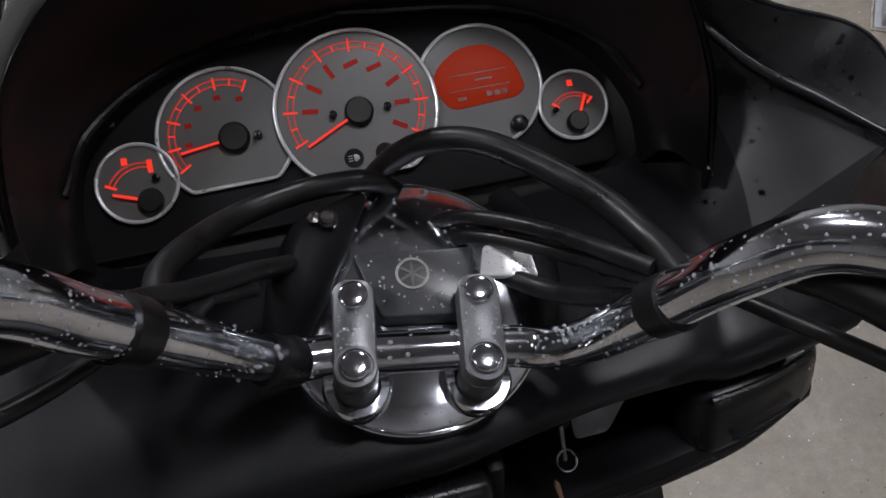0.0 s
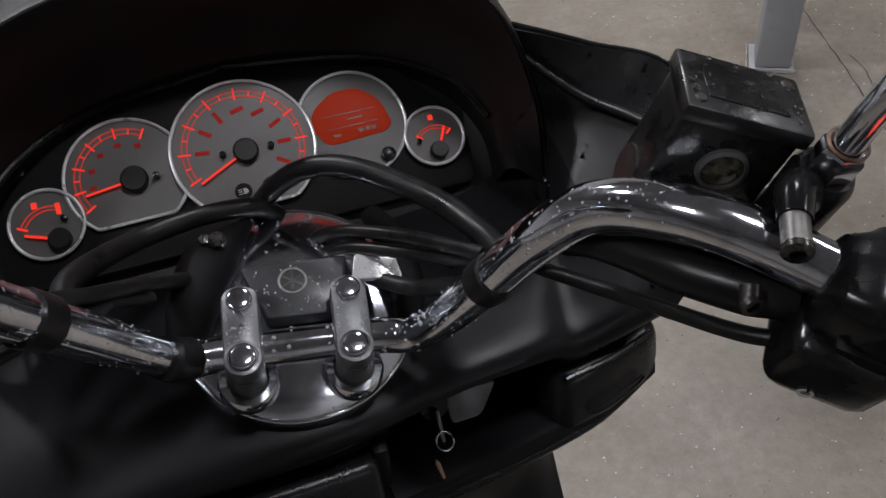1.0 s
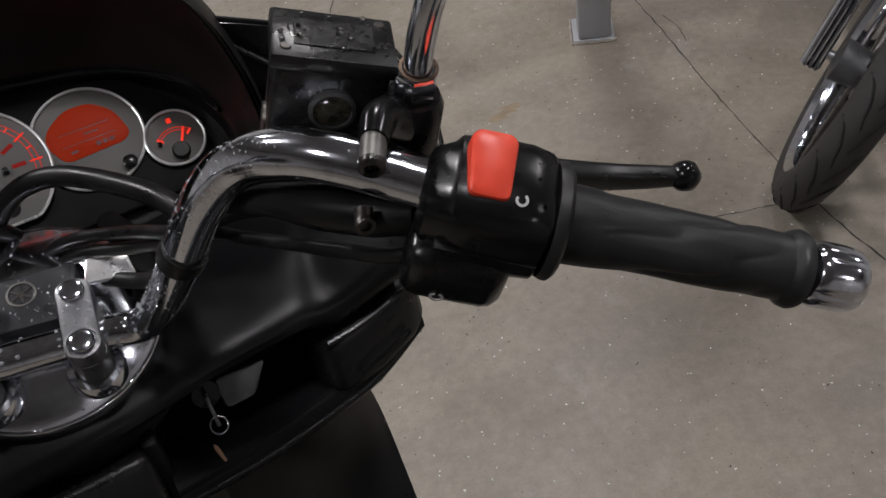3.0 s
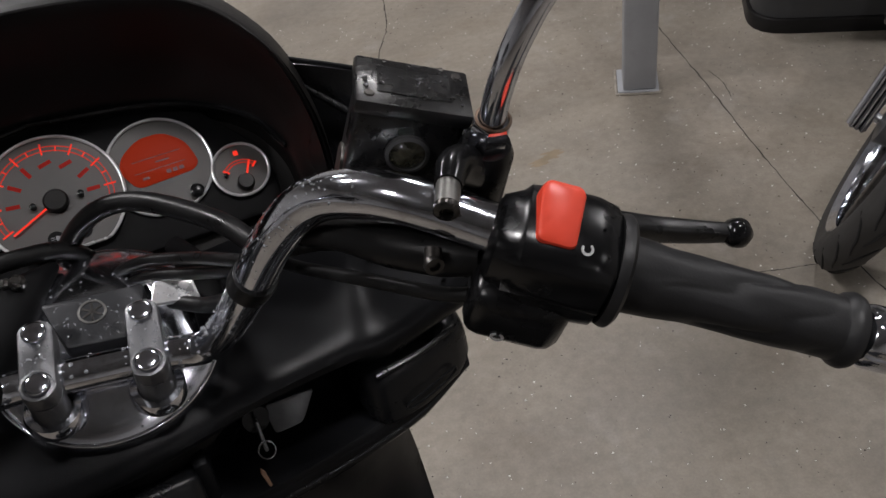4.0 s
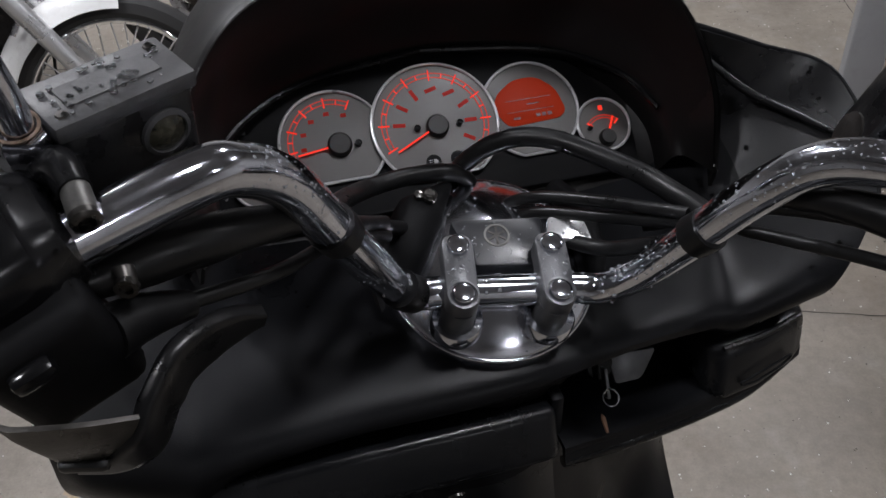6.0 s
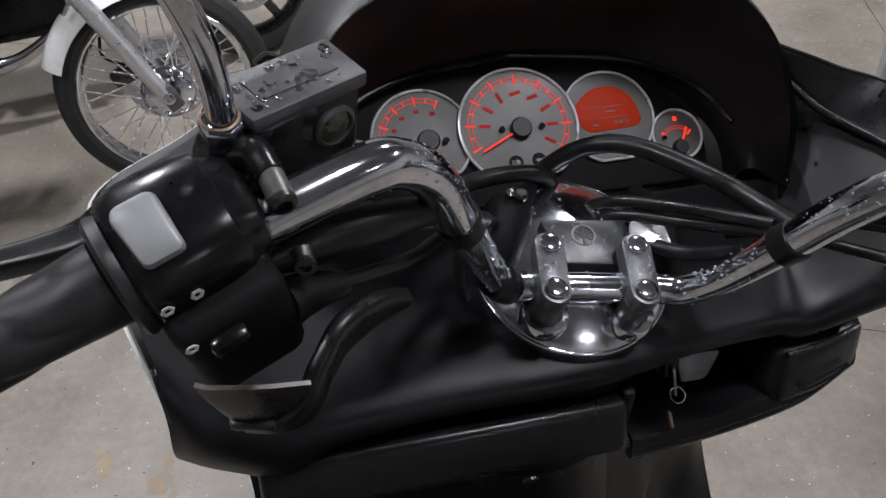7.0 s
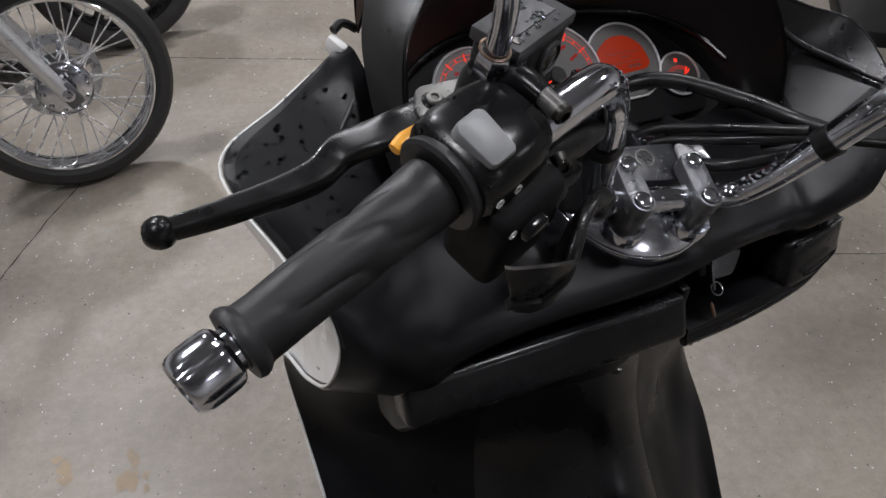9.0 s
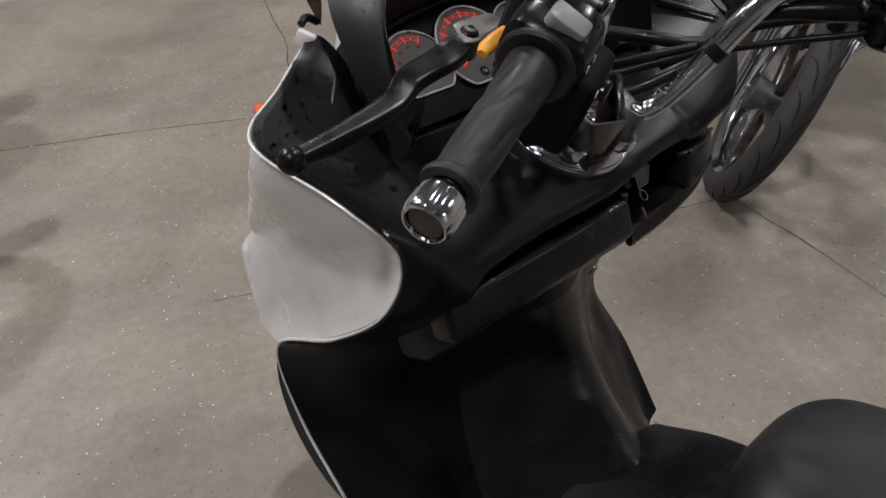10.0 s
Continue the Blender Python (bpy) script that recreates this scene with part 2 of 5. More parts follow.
STAIN = surface("ochre_floor_stain", (0.245, 0.19, 0.125), 0.6, vary=0.25, scale=12, bump=0.1)


# ---- mesh tools ----
def thing(name, at, label, category, group="", kind=""):
    ob = new(name)
    ob.location = at
    ob.empty_display_size = 0.05
    return tagged(ob, label, category, group, kind)


def root_of(ob):
    while ob.parent:
        ob = ob.parent
    return ob


def part(name, bm, material, parent, label="", M=None, smooth=True, kind=""):
    if M is not None:
        bm.transform(M)
    bmesh.ops.recalc_face_normals(bm, faces=bm.faces)
    bm.transform(Matrix.Translation(-root_of(parent).location))
    me = bpy.data.meshes.new(name)
    bm.to_mesh(me)
    bm.free()
    me.materials.append(material)
    if smooth:
        me.shade_smooth()
        me.set_sharp_from_angle(angle=radians(38))
    ob = new(name, me)
    ob.parent = parent
    return tagged(ob, label, kind=kind)


def spline(points, n=8):
    """A smooth curve through the points (Catmull-Rom)."""
    p = [Vector(q) for q in points]
    p = [2 * p[0] - p[1]] + p + [2 * p[-1] - p[-2]]
    out = []
    for i in range(1, len(p) - 2):
        for k in range(n):
            t = k / n
            a, b, c, d = p[i - 1], p[i], p[i + 1], p[i + 2]
            out.append(0.5 * ((2 * b) + (c - a) * t + (2 * a - 5 * b + 4 * c - d) * t * t + (3 * b - a - 3 * c + d) * t ** 3))
    out.append(p[-2])
    return out


def rings(bm, loops, close=True, caps=True):
    vs = [[bm.verts.new(p) for p in loop] for loop in loops]
    for a, b in zip(vs, vs[1:]):
        n = len(a)
        for i in range(n if close else n - 1):
            j = (i + 1) % n
            bm.faces.new((a[i], a[j], b[j], b[i]))
    if caps and close:
        bm.faces.new(vs[0])
        bm.faces.new(list(reversed(vs[-1])))
    return bm


def tube(points, radius, seg=12, n=8, bm=None, flat=1.0, up=(0, 0, 1), caps=True):
    """A swept tube; radius may be one number or one for each point; flat squeezes it across up."""
    bm = bm or bmesh.new()
    path = spline(points, n) if n > 1 else [Vector(q) for q in points]
    if isinstance(radius, (int, float)):
        rad = [radius] * len(path)
    else:
        rad = [float(np.interp(i / (len(path) - 1) * (len(radius) - 1), range(len(radius)), radius)) for i in range(len(path))]
    loops = []
    side = None
    for i, p in enumerate(path):
        t = (path[min(i + 1, len(path) - 1)] - path[max(i - 1, 0)]).normalized()
        if side is None:
            side = t.cross(Vector(up))
            if side.length < 0.2:
                side = t.cross(Vector((1, 0, 0)))
        side = (side - t * side.dot(t)).normalized()
        v = side.cross(t)
        loops.append([p + rad[i] * (math.cos(a) * side + flat * math.sin(a) * v) for a in [2 * math.pi * k / seg for k in range(seg)]])
    return rings(bm, loops, caps=caps)


def blade(points, widths, heights, seg=20, n=10):
    """A flat bar with rounded edges, level across, whose half-width and half-height change along it."""
    path = spline(points, n)
    loops = []
    for i, p in enumerate(path):
        t = (path[min(i + 1, len(path) - 1)] - path[max(i - 1, 0)]).normalized()
        side = t.cross(Vector((0, 0, 1))).normalized()
        v = side.cross(t)
        u = i / (len(path) - 1) * (len(widths) - 1)
        w, h = (float(np.interp(u, range(len(q)), q)) for q in (widths, heights))
        loops.append([p + side * w * math.copysign(abs(math.cos(a)) ** 0.45, math.cos(a)) + v * h * math.copysign(abs(math.sin(a)) ** 0.45, math.sin(a)) for a in [2 * math.pi * (k + 0.5) / seg for k in range(seg)]])
    return rings(bmesh.new(), loops)


def lathe(profile, seg=24, M=None, bm=None, hollow=False):
    """Turns (radius, height) pairs about z; hollow: the profile is closed on itself."""
    made = bmesh.new()
    if hollow:
        profile = list(profile) + [profile[0]]
    loops = [[(max(r, 1e-5) * math.cos(a), max(r, 1e-5) * math.sin(a), z) for a in [2 * math.pi * k / seg for k in range(seg)]] for r, z in profile]
    rings(made, loops, caps=not hollow)
    if hollow:
        bmesh.ops.remove_doubles(made, verts=made.verts, dist=1e-7)
    if M is not None:
        made.transform(M)
    return join(bm, made)


def join(bm, made):
    if bm is None:
        return made
    me = bpy.data.meshes.new("t")
    made.to_mesh(me)
    made.free()
    bm.from_mesh(me)
    bpy.data.meshes.remove(me)
    return bm


def box(size, M=None, bevel=0.003, seg=2, bm=None):
    made = bmesh.new()
    bmesh.ops.create_cube(made, size=1.0)
    made.transform(Matrix.Diagonal((*size, 1)))
    if bevel:
        bmesh.ops.bevel(made, geom=list(made.edges), offset=bevel, segments=seg, profile=0.5, affect="EDGES")
    if M is not None:
        made.transform(M)
    return join(bm, made)


def rounded(outline, r, n=5):
    """Rounds the corners of a flat outline."""
    out = []
    k = len(outline)
    for i in range(k):
        a, b, c = (Vector(outline[j % k]) for j in (i - 1, i, i + 1))
        d = min(r, (a - b).length * 0.48, (c - b).length * 0.48)
        p, q = b + (a - b).normalized() * d, b + (c - b).normalized() * d
        for j in range(n + 1):
            t = j / n
            out.append((1 - t) ** 2 * p + 2 * t * (1 - t) * b + t * t * q)
    return out


def slab(outline, z0, z1, r=0.004, edge=0.0015, M=None, bm=None):
    """A plate with rounded corners and softened rims."""
    made = bmesh.new()
    o = rounded([Vector((x, y)) for x, y in outline], r) if r else [Vector(p) for p in outline]
    c = sum(o, Vector((0, 0))) / len(o)

    def shrink(d):
        return [p + (c - p).normalized() * d for p in o]
    e = min(edge, (z1 - z0) * 0.45)
    loops = [[(p.x, p.y, z0) for p in o], [(p.x, p.y, z1 - e) for p in o], [(p.x, p.y, z1 - 0.3 * e) for p in shrink(0.3 * e)], [(p.x, p.y, z1) for p in shrink(e)]]
    rings(made, loops)
    if M is not None:
        made.transform(M)
    return join(bm, made)


def axes(at, z, x=(1, 0, 0)):
    """A pose at a point with its z along z and its x near x."""
    z = Vector(z).normalized()
    x = Vector(x)
    x = (x - z * x.dot(z)).normalized()
    y = z.cross(x)
    m = Matrix((x, y, z)).transposed().to_4x4()
    m.translation = Vector(at)
    return m


def patch(columns, nu=6, nv=6, thick=0.003, second=None):
    """A smooth skin through columns of points, with some thickness; second(column, row) picks the other material."""
    cols = [spline(c, nv) for c in columns]
    rows = [spline([c[i] for c in cols], nu) for i in range(len(cols[0]))]
    bm = bmesh.new()
    vs = [[bm.verts.new(p) for p in row] for row in rows]
    for j, (a, b) in enumerate(zip(vs, vs[1:])):
        for i in range(len(a) - 1):
            f = bm.faces.new((a[i], a[i + 1], b[i + 1], b[i]))
            if second and second((i + 0.5) / nu, (j + 0.5) / nv):
                f.material_index = 1
    bmesh.ops.recalc_face_normals(bm, faces=bm.faces)
    if thick:
        bmesh.ops.solidify(bm, geom=list(bm.faces), thickness=thick)
    return bm


BIKE = Matrix.Translation((0.076, 0.362, 1.1)) @ pose(0, 0, 0, 0, 0, 14) @ pose(0, 0, 0, 0, 4, 0)
BARS = Matrix.Translation((0.076, 0.362, 1.088)) @ pose(0, 0, 0, 0, 0, 6) @ pose(0, 0, 0, 0, 9.5, 0) @ pose(0, 0, 0, 17, 0, 0)
DASH = BIKE @ pose(0, 0.201, 0.004, 38, 0, 0)


# ---- the hall ----
def setting(name, bm, material, label):
    me = bpy.data.meshes.new(name)
    bmesh.ops.recalc_face_normals(bm, faces=bm.faces)
    bm.to_mesh(me)
    bm.free()
    me.materials.append(material)
    return tagged(new(name, me), label, name.split("_")[0], kind="structure")


X0, X1, Y0, Y1 = -6.0, 7.0, -6.0, 8.0
floor = setting("floor", box((X1 - X0, Y1 - Y0, 0.2), pose((X0 + X1) / 2, (Y0 + Y1) / 2, -0.1), 0), FLOOR, "worn grey-brown sealed concrete garage floor with fine cracks")
setting("ceiling", box((X1 - X0 + 0.4, Y1 - Y0 + 0.4, 0.2), pose((X0 + X1) / 2, (Y0 + Y1) / 2, CEILING + 0.1), 0), CEIL_PAINT, "dark painted ceiling deck over the garage")
for nm, size, at in (("wall_north", (X1 - X0 + 0.4, 0.2, CEILING), ((X0 + X1) / 2, Y1 + 0.1, CEILING / 2)), ("wall_south", (X1 - X0 + 0.4, 0.2, CEILING), ((X0 + X1) / 2, Y0 - 0.1, CEILING / 2)), ("wall_east", (0.2, Y1 - Y0, CEILING), (X1 + 0.1, (Y0 + Y1) / 2, CEILING / 2)), ("wall_west", (0.2, Y1 - Y0, CEILING), (X0 - 0.1, (Y0 + Y1) / 2, CEILING / 2))):
    setting(nm, box(size, pose(*at), 0), WALL_PAINT, "plain off-white painted garage wall")


def ceiling_lamp(x, y, share):
    root = thing("ceiling_lamp", (x, y, CEILING - 0.30), "round high-bay lamp hanging under the ceiling", "lamp", "ceiling lamps")
    M = pose(x, y, CEILING - 0.30)
    part("shade", lathe([(0.24, 0.0), (0.245, 0.004), (0.20, 0.07), (0.12, 0.12), (0.07, 0.14), (0.066, 0.134), (0.115, 0.112), (0.193, 0.066), (0.234, 0.004)], 40, hollow=True), POST_PAINT, root, "grey spun metal shade", M.copy())
    part("diffuser", lathe([(0.20, 0.050), (0.20, 0.056), (0, 0.056)], 40), LAMP_GLOW, root, "glowing white diffuser", M.copy())
    part("ballast", lathe([(0.065, 0.13), (0.065, 0.22), (0.05, 0.235), (0, 0.235)], 24), DARK_STEEL, root, M=M.copy())
    part("hanger", tube([(0, 0, 0.23), (0, 0, 0.30)], 0.008, 8, 1), DARK_STEEL, root, M=M.copy())
    lamp_light(x, y, CEILING - 0.256, 0.40, share)


for lx, ly, share in ((-1.6, -0.6, 0.66), (-1.9, 2.4, 1.9), (-1.7, 5.2, 1.9), (1.15, 0.05, 0.66), (1.4, 3.0, 1.05), (4.6, 2.0, 1.1), (3.2, -4.7, 0.75), (5.0, -1.7, 0.45)):
    ceiling_lamp(lx, ly, share)


def floor_joint(points, width, seed):
    rng = random.Random(seed)
    path = spline([(x, y, 0) for x, y in points], 14)
    bm = bmesh.new()
    left, right = [], []
    for i, p in enumerate(path):
        t = (path[min(i + 1, len(path) - 1)] - path[max(i - 1, 0)]).normalized()
        n = Vector((-t.y, t.x, 0))
        w = width * rng.uniform(0.45, 1.25)
        o = n * rng.gauss(0, width * 0.5)
        left.append(p + o + n * w)
        right.append(p + o - n * w)
    for q in range(len(left) - 1):
        loop = [left[q], left[q + 1], right[q + 1], right[q]]
        top = [bm.verts.new((v.x, v.y, 0.0008)) for v in loop]
        bm.faces.new(top)
    bmesh.ops.remove_doubles(bm, verts=bm.verts, dist=1e-6)
    part("floor_joint", bm, JOINT, floor, "thin dark joint in the concrete", kind="structure")


floor_joint([(1.62, 4.5), (1.51, 2.9), (1.475, 2.4), (1.455, 2.05), (1.425, 1.7), (1.41, 1.4), (1.405, 1.1), (1.43, 0.67), (1.40, -0.9)], 0.0022, 1)
floor_joint([(-0.2, 1.52), (0.4, 1.39), (0.787, 1.30), (1.18, 1.222), (1.277, 1.206), (1.356, 1.194), (1.425, 1.185)], 0.0016, 2)
floor_joint([(-2.2, 3.02), (-1.2, 2.79), (-0.62, 2.638), (-0.215, 2.546), (0.209, 2.424), (0.425, 2.36)], 0.002, 3)
floor_joint([(1.498, 2.12), (1.505, 2.04), (1.488, 1.95)], 0.0016, 6)
floor_joint([(0.42, 2.355), (0.494, 2.76), (0.56, 2.96), (0.60, 3.24), (0.72, 3.9)], 0.0022, 4)
floor_joint([(-1.35, 0.9), (-1.145, 1.5), (-1.03, 1.8), (-0.93, 2.05), (-0.80, 2.68)], 0.0022, 5)


def floor_stain(x, y, rx, ry, seed):
    rng = random.Random(seed)
    bm = bmesh.new()
    for k in range(9):
        cx, cy, s = x + rng.gauss(0, rx * 0.5), y + rng.gauss(0, ry * 0.6), rng.uniform(0.15, 0.6)
        z = 0.0006 + k * 0.00004
        bm.faces.new([bm.verts.new((cx + rx * s * rng.uniform(0.6, 1.2) * math.cos(a), cy + ry * s * rng.uniform(0.6, 1.2) * math.sin(a), z)) for a in [2 * math.pi * i / 16 for i in range(16)]])
    return part("floor_stain", bm, STAIN, floor, "ochre rust stain soaked into the concrete", kind="structure")


floor_stain(-0.717, 0.887, 0.035, 0.06, 3)
floor_stain(-0.873, 0.930, 0.03, 0.03, 4)
floor_stain(0.861, 1.886, 0.06, 0.018, 5)


def floor_grit():
    """Pale grit and dark crumbs strewn over the floor."""
    rng = random.Random(11)
    for name, count, material, low, high in (("pale_grit", 2600, SPEC, 0.0008, 0.0036), ("dark_crumbs", 2200, JOINT, 0.0008, 0.0034)):
        bm = bmesh.new()
        for _ in range(count):
            x, y, s = rng.uniform(-1.6, 2.2), rng.uniform(0.2, 3.2), rng.uniform(low, high)
            a = rng.uniform(0, 6.28)
            c = [bm.verts.new((x + s * math.cos(a + k * 2.1) * rng.uniform(0.6, 1.3), y + s * math.sin(a + k * 2.1) * rng.uniform(0.6, 1.3), 0.0002)) for k in range(3)]
            t = bm.verts.new((x, y, s * 0.7))
            for k in range(3):
                bm.faces.new((c[k], c[(k + 1) % 3], t))
        me = bpy.data.meshes.new(name)
        bm.to_mesh(me)
        bm.free()
        me.materials.append(material)
        tagged(new(name, me), "scattered %s lying on the concrete floor" % name.replace("_", " "), "grit", kind="stuff")


floor_grit()


def steel_post():
    root = thing("steel_post", (1.28, 2.15, 0), "grey painted square steel post bolted to the floor", "post")
    M = pose(1.264, 2.146, 0, 0, 0, -20)
    part("shaft", box((0.104, 0.104, CEILING - 0.01), pose(0, 0, CEILING / 2 + 0.004), 0.006, 3), POST_PAINT, root, M=M.copy())
    part("base_plate", slab([(-0.068, -0.056), (0.062, -0.06), (0.064, 0.085), (-0.068, 0.085)], 0, 0.008, 0.004), POST_PAINT, root, M=M.copy())
    part("sealant", tube([(-0.073, 0.09, 0.003), (-0.074, -0.05, 0.003), (-0.06, -0.063, 0.003), (0.05, -0.064, 0.003), (0.068, -0.05, 0.003)], 0.004, 6, 4), RUST, root, "crumbling pale sealant", M.copy())


steel_post()


# ---- the scooter ----
scooter = thing("motor_scooter", (0.10, 0.30, 0.0), "wet black and white motor scooter with lit red instruments", "scooter")


def sp(name, bm, material, parent=None, label="", M=BIKE, **kw):
    return part(name, bm, material, parent or scooter, label, M, **kw)


def drops(parent, spots, seed, low=0.0008, high=0.0022, count=40, M=None, material=WATER):
    """Beads of water on a patch: spots gives the corner, two sides and the way up."""
    rng = random.Random(seed)
    bm = bmesh.new()
    o, u, v, n = (Vector(q) for q in spots)
    n = n.normalized()
    for _ in range(count):
        r = rng.uniform(low, high) * (1.5 if rng.random() < 0.08 else 1)
        p = o + u * rng.random() + v * rng.random()
        A = axes(p, n, u)
        loops = [(r, -0.0003), (r * 0.92, r * 0.3), (r * 0.6, r * 0.58), (r * 0.15, r * 0.68)]
        lathe(loops, 8, A, bm)
    part("rain_water", bm, material, parent, "beads of rain water", M, kind="stuff")


def surface_drops(ob, test, count, seed, low=0.0008, high=0.0022, M=BIKE, material=WATER):
    """Beads of water strewn over the upper faces of a part, where test(point) in the frame M holds."""
    rng = random.Random(seed)
    at = scooter.location
    inv = M.inverted()
    faces = [f for f in ob.data.polygons if f.normal.z > 0.12 and test(inv @ (f.center + at))]
    if not faces:
        return
    weights = [f.area for f in faces]
    bm = bmesh.new()
    for f in rng.choices(faces, weights, k=count):
        v = [ob.data.vertices[k].co for k in f.vertices]
        a, b = sorted((rng.random(), rng.random()))
        k = rng.randrange(1, len(v) - 1)
        p = v[0] * a + v[k] * (b - a) + v[k + 1] * (1 - b) + at
        r = low + (high - low) * rng.random() ** 2.2
        n = (f.normal + Vector((0, 0, 0.3))).normalized()
        lathe([(r, -r * 0.15), (r * 0.97, r * 0.25), (r * 0.78, r * 0.55), (r * 0.45, r * 0.76), (r * 0.1, r * 0.84)], 10, axes(p, n, (0.3, 1, 0.1)), bm)
    part("rain_water", bm, material, ob, "beads of rain water", kind="stuff")


# inner fairing skin, from the upper rim down to the leg shield
LEFT_RIM = [(-0.222, 0.235, 0.056), (-0.293, 0.183, 0.0445), (-0.362, 0.13, 0.029), (-0.340, 0.03, 0.004), (-0.317, -0.026, -0.036), (-0.322, -0.012, -0.108), (-0.317, 0.078, -0.205), (-0.312, 0.20, -0.305), (-0.302, 0.175, -0.425), (-0.298, 0.09, -0.51), (-0.292, -0.02, -0.62)]
COL_L2 = [(-0.214, 0.220, 0.060), (-0.268, 0.165, 0.025), (-0.308, 0.105, 0.000), (-0.298, 0.02, -0.025), (-0.292, -0.044, -0.046), (-0.292, -0.026, -0.112), (-0.286, 0.060, -0.202), (-0.285, 0.15, -0.29), (-0.275, 0.16, -0.42), (-0.270, 0.08, -0.51), (-0.265, -0.03, -0.63)]
COL_L1 = [(-0.210, 0.190, 0.040), (-0.228, 0.14, -0.005), (-0.238, 0.08, -0.030), (-0.240, 0.01, -0.055), (-0.245, -0.040, -0.078), (-0.242, -0.034, -0.125), (-0.238, 0.015, -0.200), (-0.230, 0.07, -0.26), (-0.220, 0.12, -0.41), (-0.215, 0.05, -0.52), (-0.210, -0.05, -0.64)]
COL_LD = [(-0.198, 0.150, -0.040), (-0.200, 0.115, -0.046), (-0.205, 0.07, -0.052), (-0.205, 0.01, -0.062), (-0.205, -0.036, -0.082), (-0.205, -0.020, -0.122), (-0.200, 0.0, -0.203), (-0.200, 0.06, -0.262), (-0.190, 0.105, -0.41), (-0.185, 0.04, -0.52), (-0.185, -0.06, -0.645)]
COL_LM = [(-0.120, 0.140, -0.052), (-0.120, 0.110, -0.054), (-0.120, 0.07, -0.058), (-0.120, 0.01, -0.066), (-0.120, -0.030, -0.085), (-0.120, -0.008, -0.12), (-0.120, 0.005, -0.20), (-0.120, 0.04, -0.25), (-0.120, 0.07, -0.40), (-0.130, 0.02, -0.52), (-0.140, -0.07, -0.65)]
COL_C = [(0.0, 0.140, -0.056), (0.0, 0.110, -0.057), (0.0, 0.07, -0.060), (0.0, 0.01, -0.067), (0.0, -0.030, -0.085), (0.0, -0.006, -0.12), (0.0, 0.005, -0.20), (0.0, 0.02, -0.25), (0.01, 0.0, -0.36), (0.012, -0.072, -0.45), (0.012, -0.188, -0.535)]
COL_RM = [(0.120, 0.140, -0.054), (0.120, 0.110, -0.055), (0.115, 0.07, -0.058), (0.105, 0.02, -0.068), (0.100, -0.015, -0.085), (0.100, 0.042, -0.12), (0.100, 0.050, -0.19), (0.100, 0.052, -0.24), (0.100, 0.04, -0.36), (0.108, -0.02, -0.47), (0.112, -0.12, -0.56)]
COL_RD = [(0.196, 0.150, -0.040), (0.198, 0.115, -0.044), (0.192, 0.075, -0.050), (0.175, 0.025, -0.064), (0.160, -0.012, -0.085), (0.155, 0.042, -0.12), (0.150, 0.050, -0.187), (0.150, 0.055, -0.26), (0.170, 0.08, -0.42), (0.165, 0.0, -0.50), (0.160, -0.10, -0.59)]
COL_R1 = [(0.204, 0.170, 0.045), (0.226, 0.14, 0.000), (0.226, 0.085, -0.030), (0.215, 0.03, -0.060), (0.200, -0.012, -0.085), (0.190, 0.005, -0.12), (0.180, 0.045, -0.185), (0.195, 0.08, -0.28), (0.225, 0.11, -0.43), (0.215, 0.03, -0.515), (0.205, -0.06, -0.615)]
RIGHT_RIM = [(0.207, 0.160, 0.088), (0.262, 0.14, 0.070), (0.325, 0.112, 0.046), (0.325, 0.03, -0.010), (0.275, -0.010, -0.070), (0.250, 0.030, -0.12), (0.225, 0.070, -0.185), (0.232, 0.10, -0.29), (0.258, 0.14, -0.45), (0.248, 0.04, -0.525), (0.238, -0.05, -0.61)]
# the second material paints the sheen at the side edges and lower middle
panel = sp("inner_panel", patch([LEFT_RIM, COL_L2, COL_L1, COL_LD, COL_LM, COL_C, COL_RM, COL_RD, COL_R1, RIGHT_RIM], 7, 7, 0.004, lambda i, j: i < 0.2 and j < 4.2 or i > 8.1 and j < 2.6 or 4.0 < i < 5.6 and j > 7.3), BLACK_PLASTIC, label="grained black inner fairing and leg shield")
panel.data.materials.append(SHEEN_PLASTIC)
sp("edge_trim", tube([(x - 0.002, y + 0.001, z - 0.001) for x, y, z in LEFT_RIM], [0.0013] * 6 + [0.0022] * 5, 8, 8), WHITE_PAINT, panel, "thin white edge of the outer fairing")
sp("edge_trim", tube([(x + 0.003, y, z) for x, y, z in RIGHT_RIM[:5]], 0.002, 8, 8), BLACK_PLASTIC, panel)

# raised ribs over the side panels
ridge = [Vector(a).lerp(Vector(b), 0.33) + Vector((0, 0, -0.0015)) for a, b in zip(LEFT_RIM[:6], COL_L2[:6])]
sp("rib", tube(ridge, [0.0015, 0.0035, 0.004, 0.004, 0.003, 0.001], 10, 8), SHEEN_PLASTIC, panel, "fine ridge inside the fairing edge")
sp("rib", tube([(-0.211, 0.200, 0.0465), (-0.225, 0.186, 0.0355), (-0.243, 0.168, 0.0225), (-0.255, 0.156, 0.0135), (-0.267, 0.143, 0.0093), (-0.276, 0.119, -0.003)], [0.003, 0.005, 0.005, 0.005, 0.004, 0.001], 12, 8), SHEEN_PLASTIC, panel)
sp("rib", tube([(0.205, 0.155, 0.075), (0.248, 0.125, 0.040), (0.285, 0.095, 0.025), (0.318, 0.055, 0.015)], [0.002, 0.004, 0.004, 0.002], 10, 8), SHEEN_PLASTIC, panel)

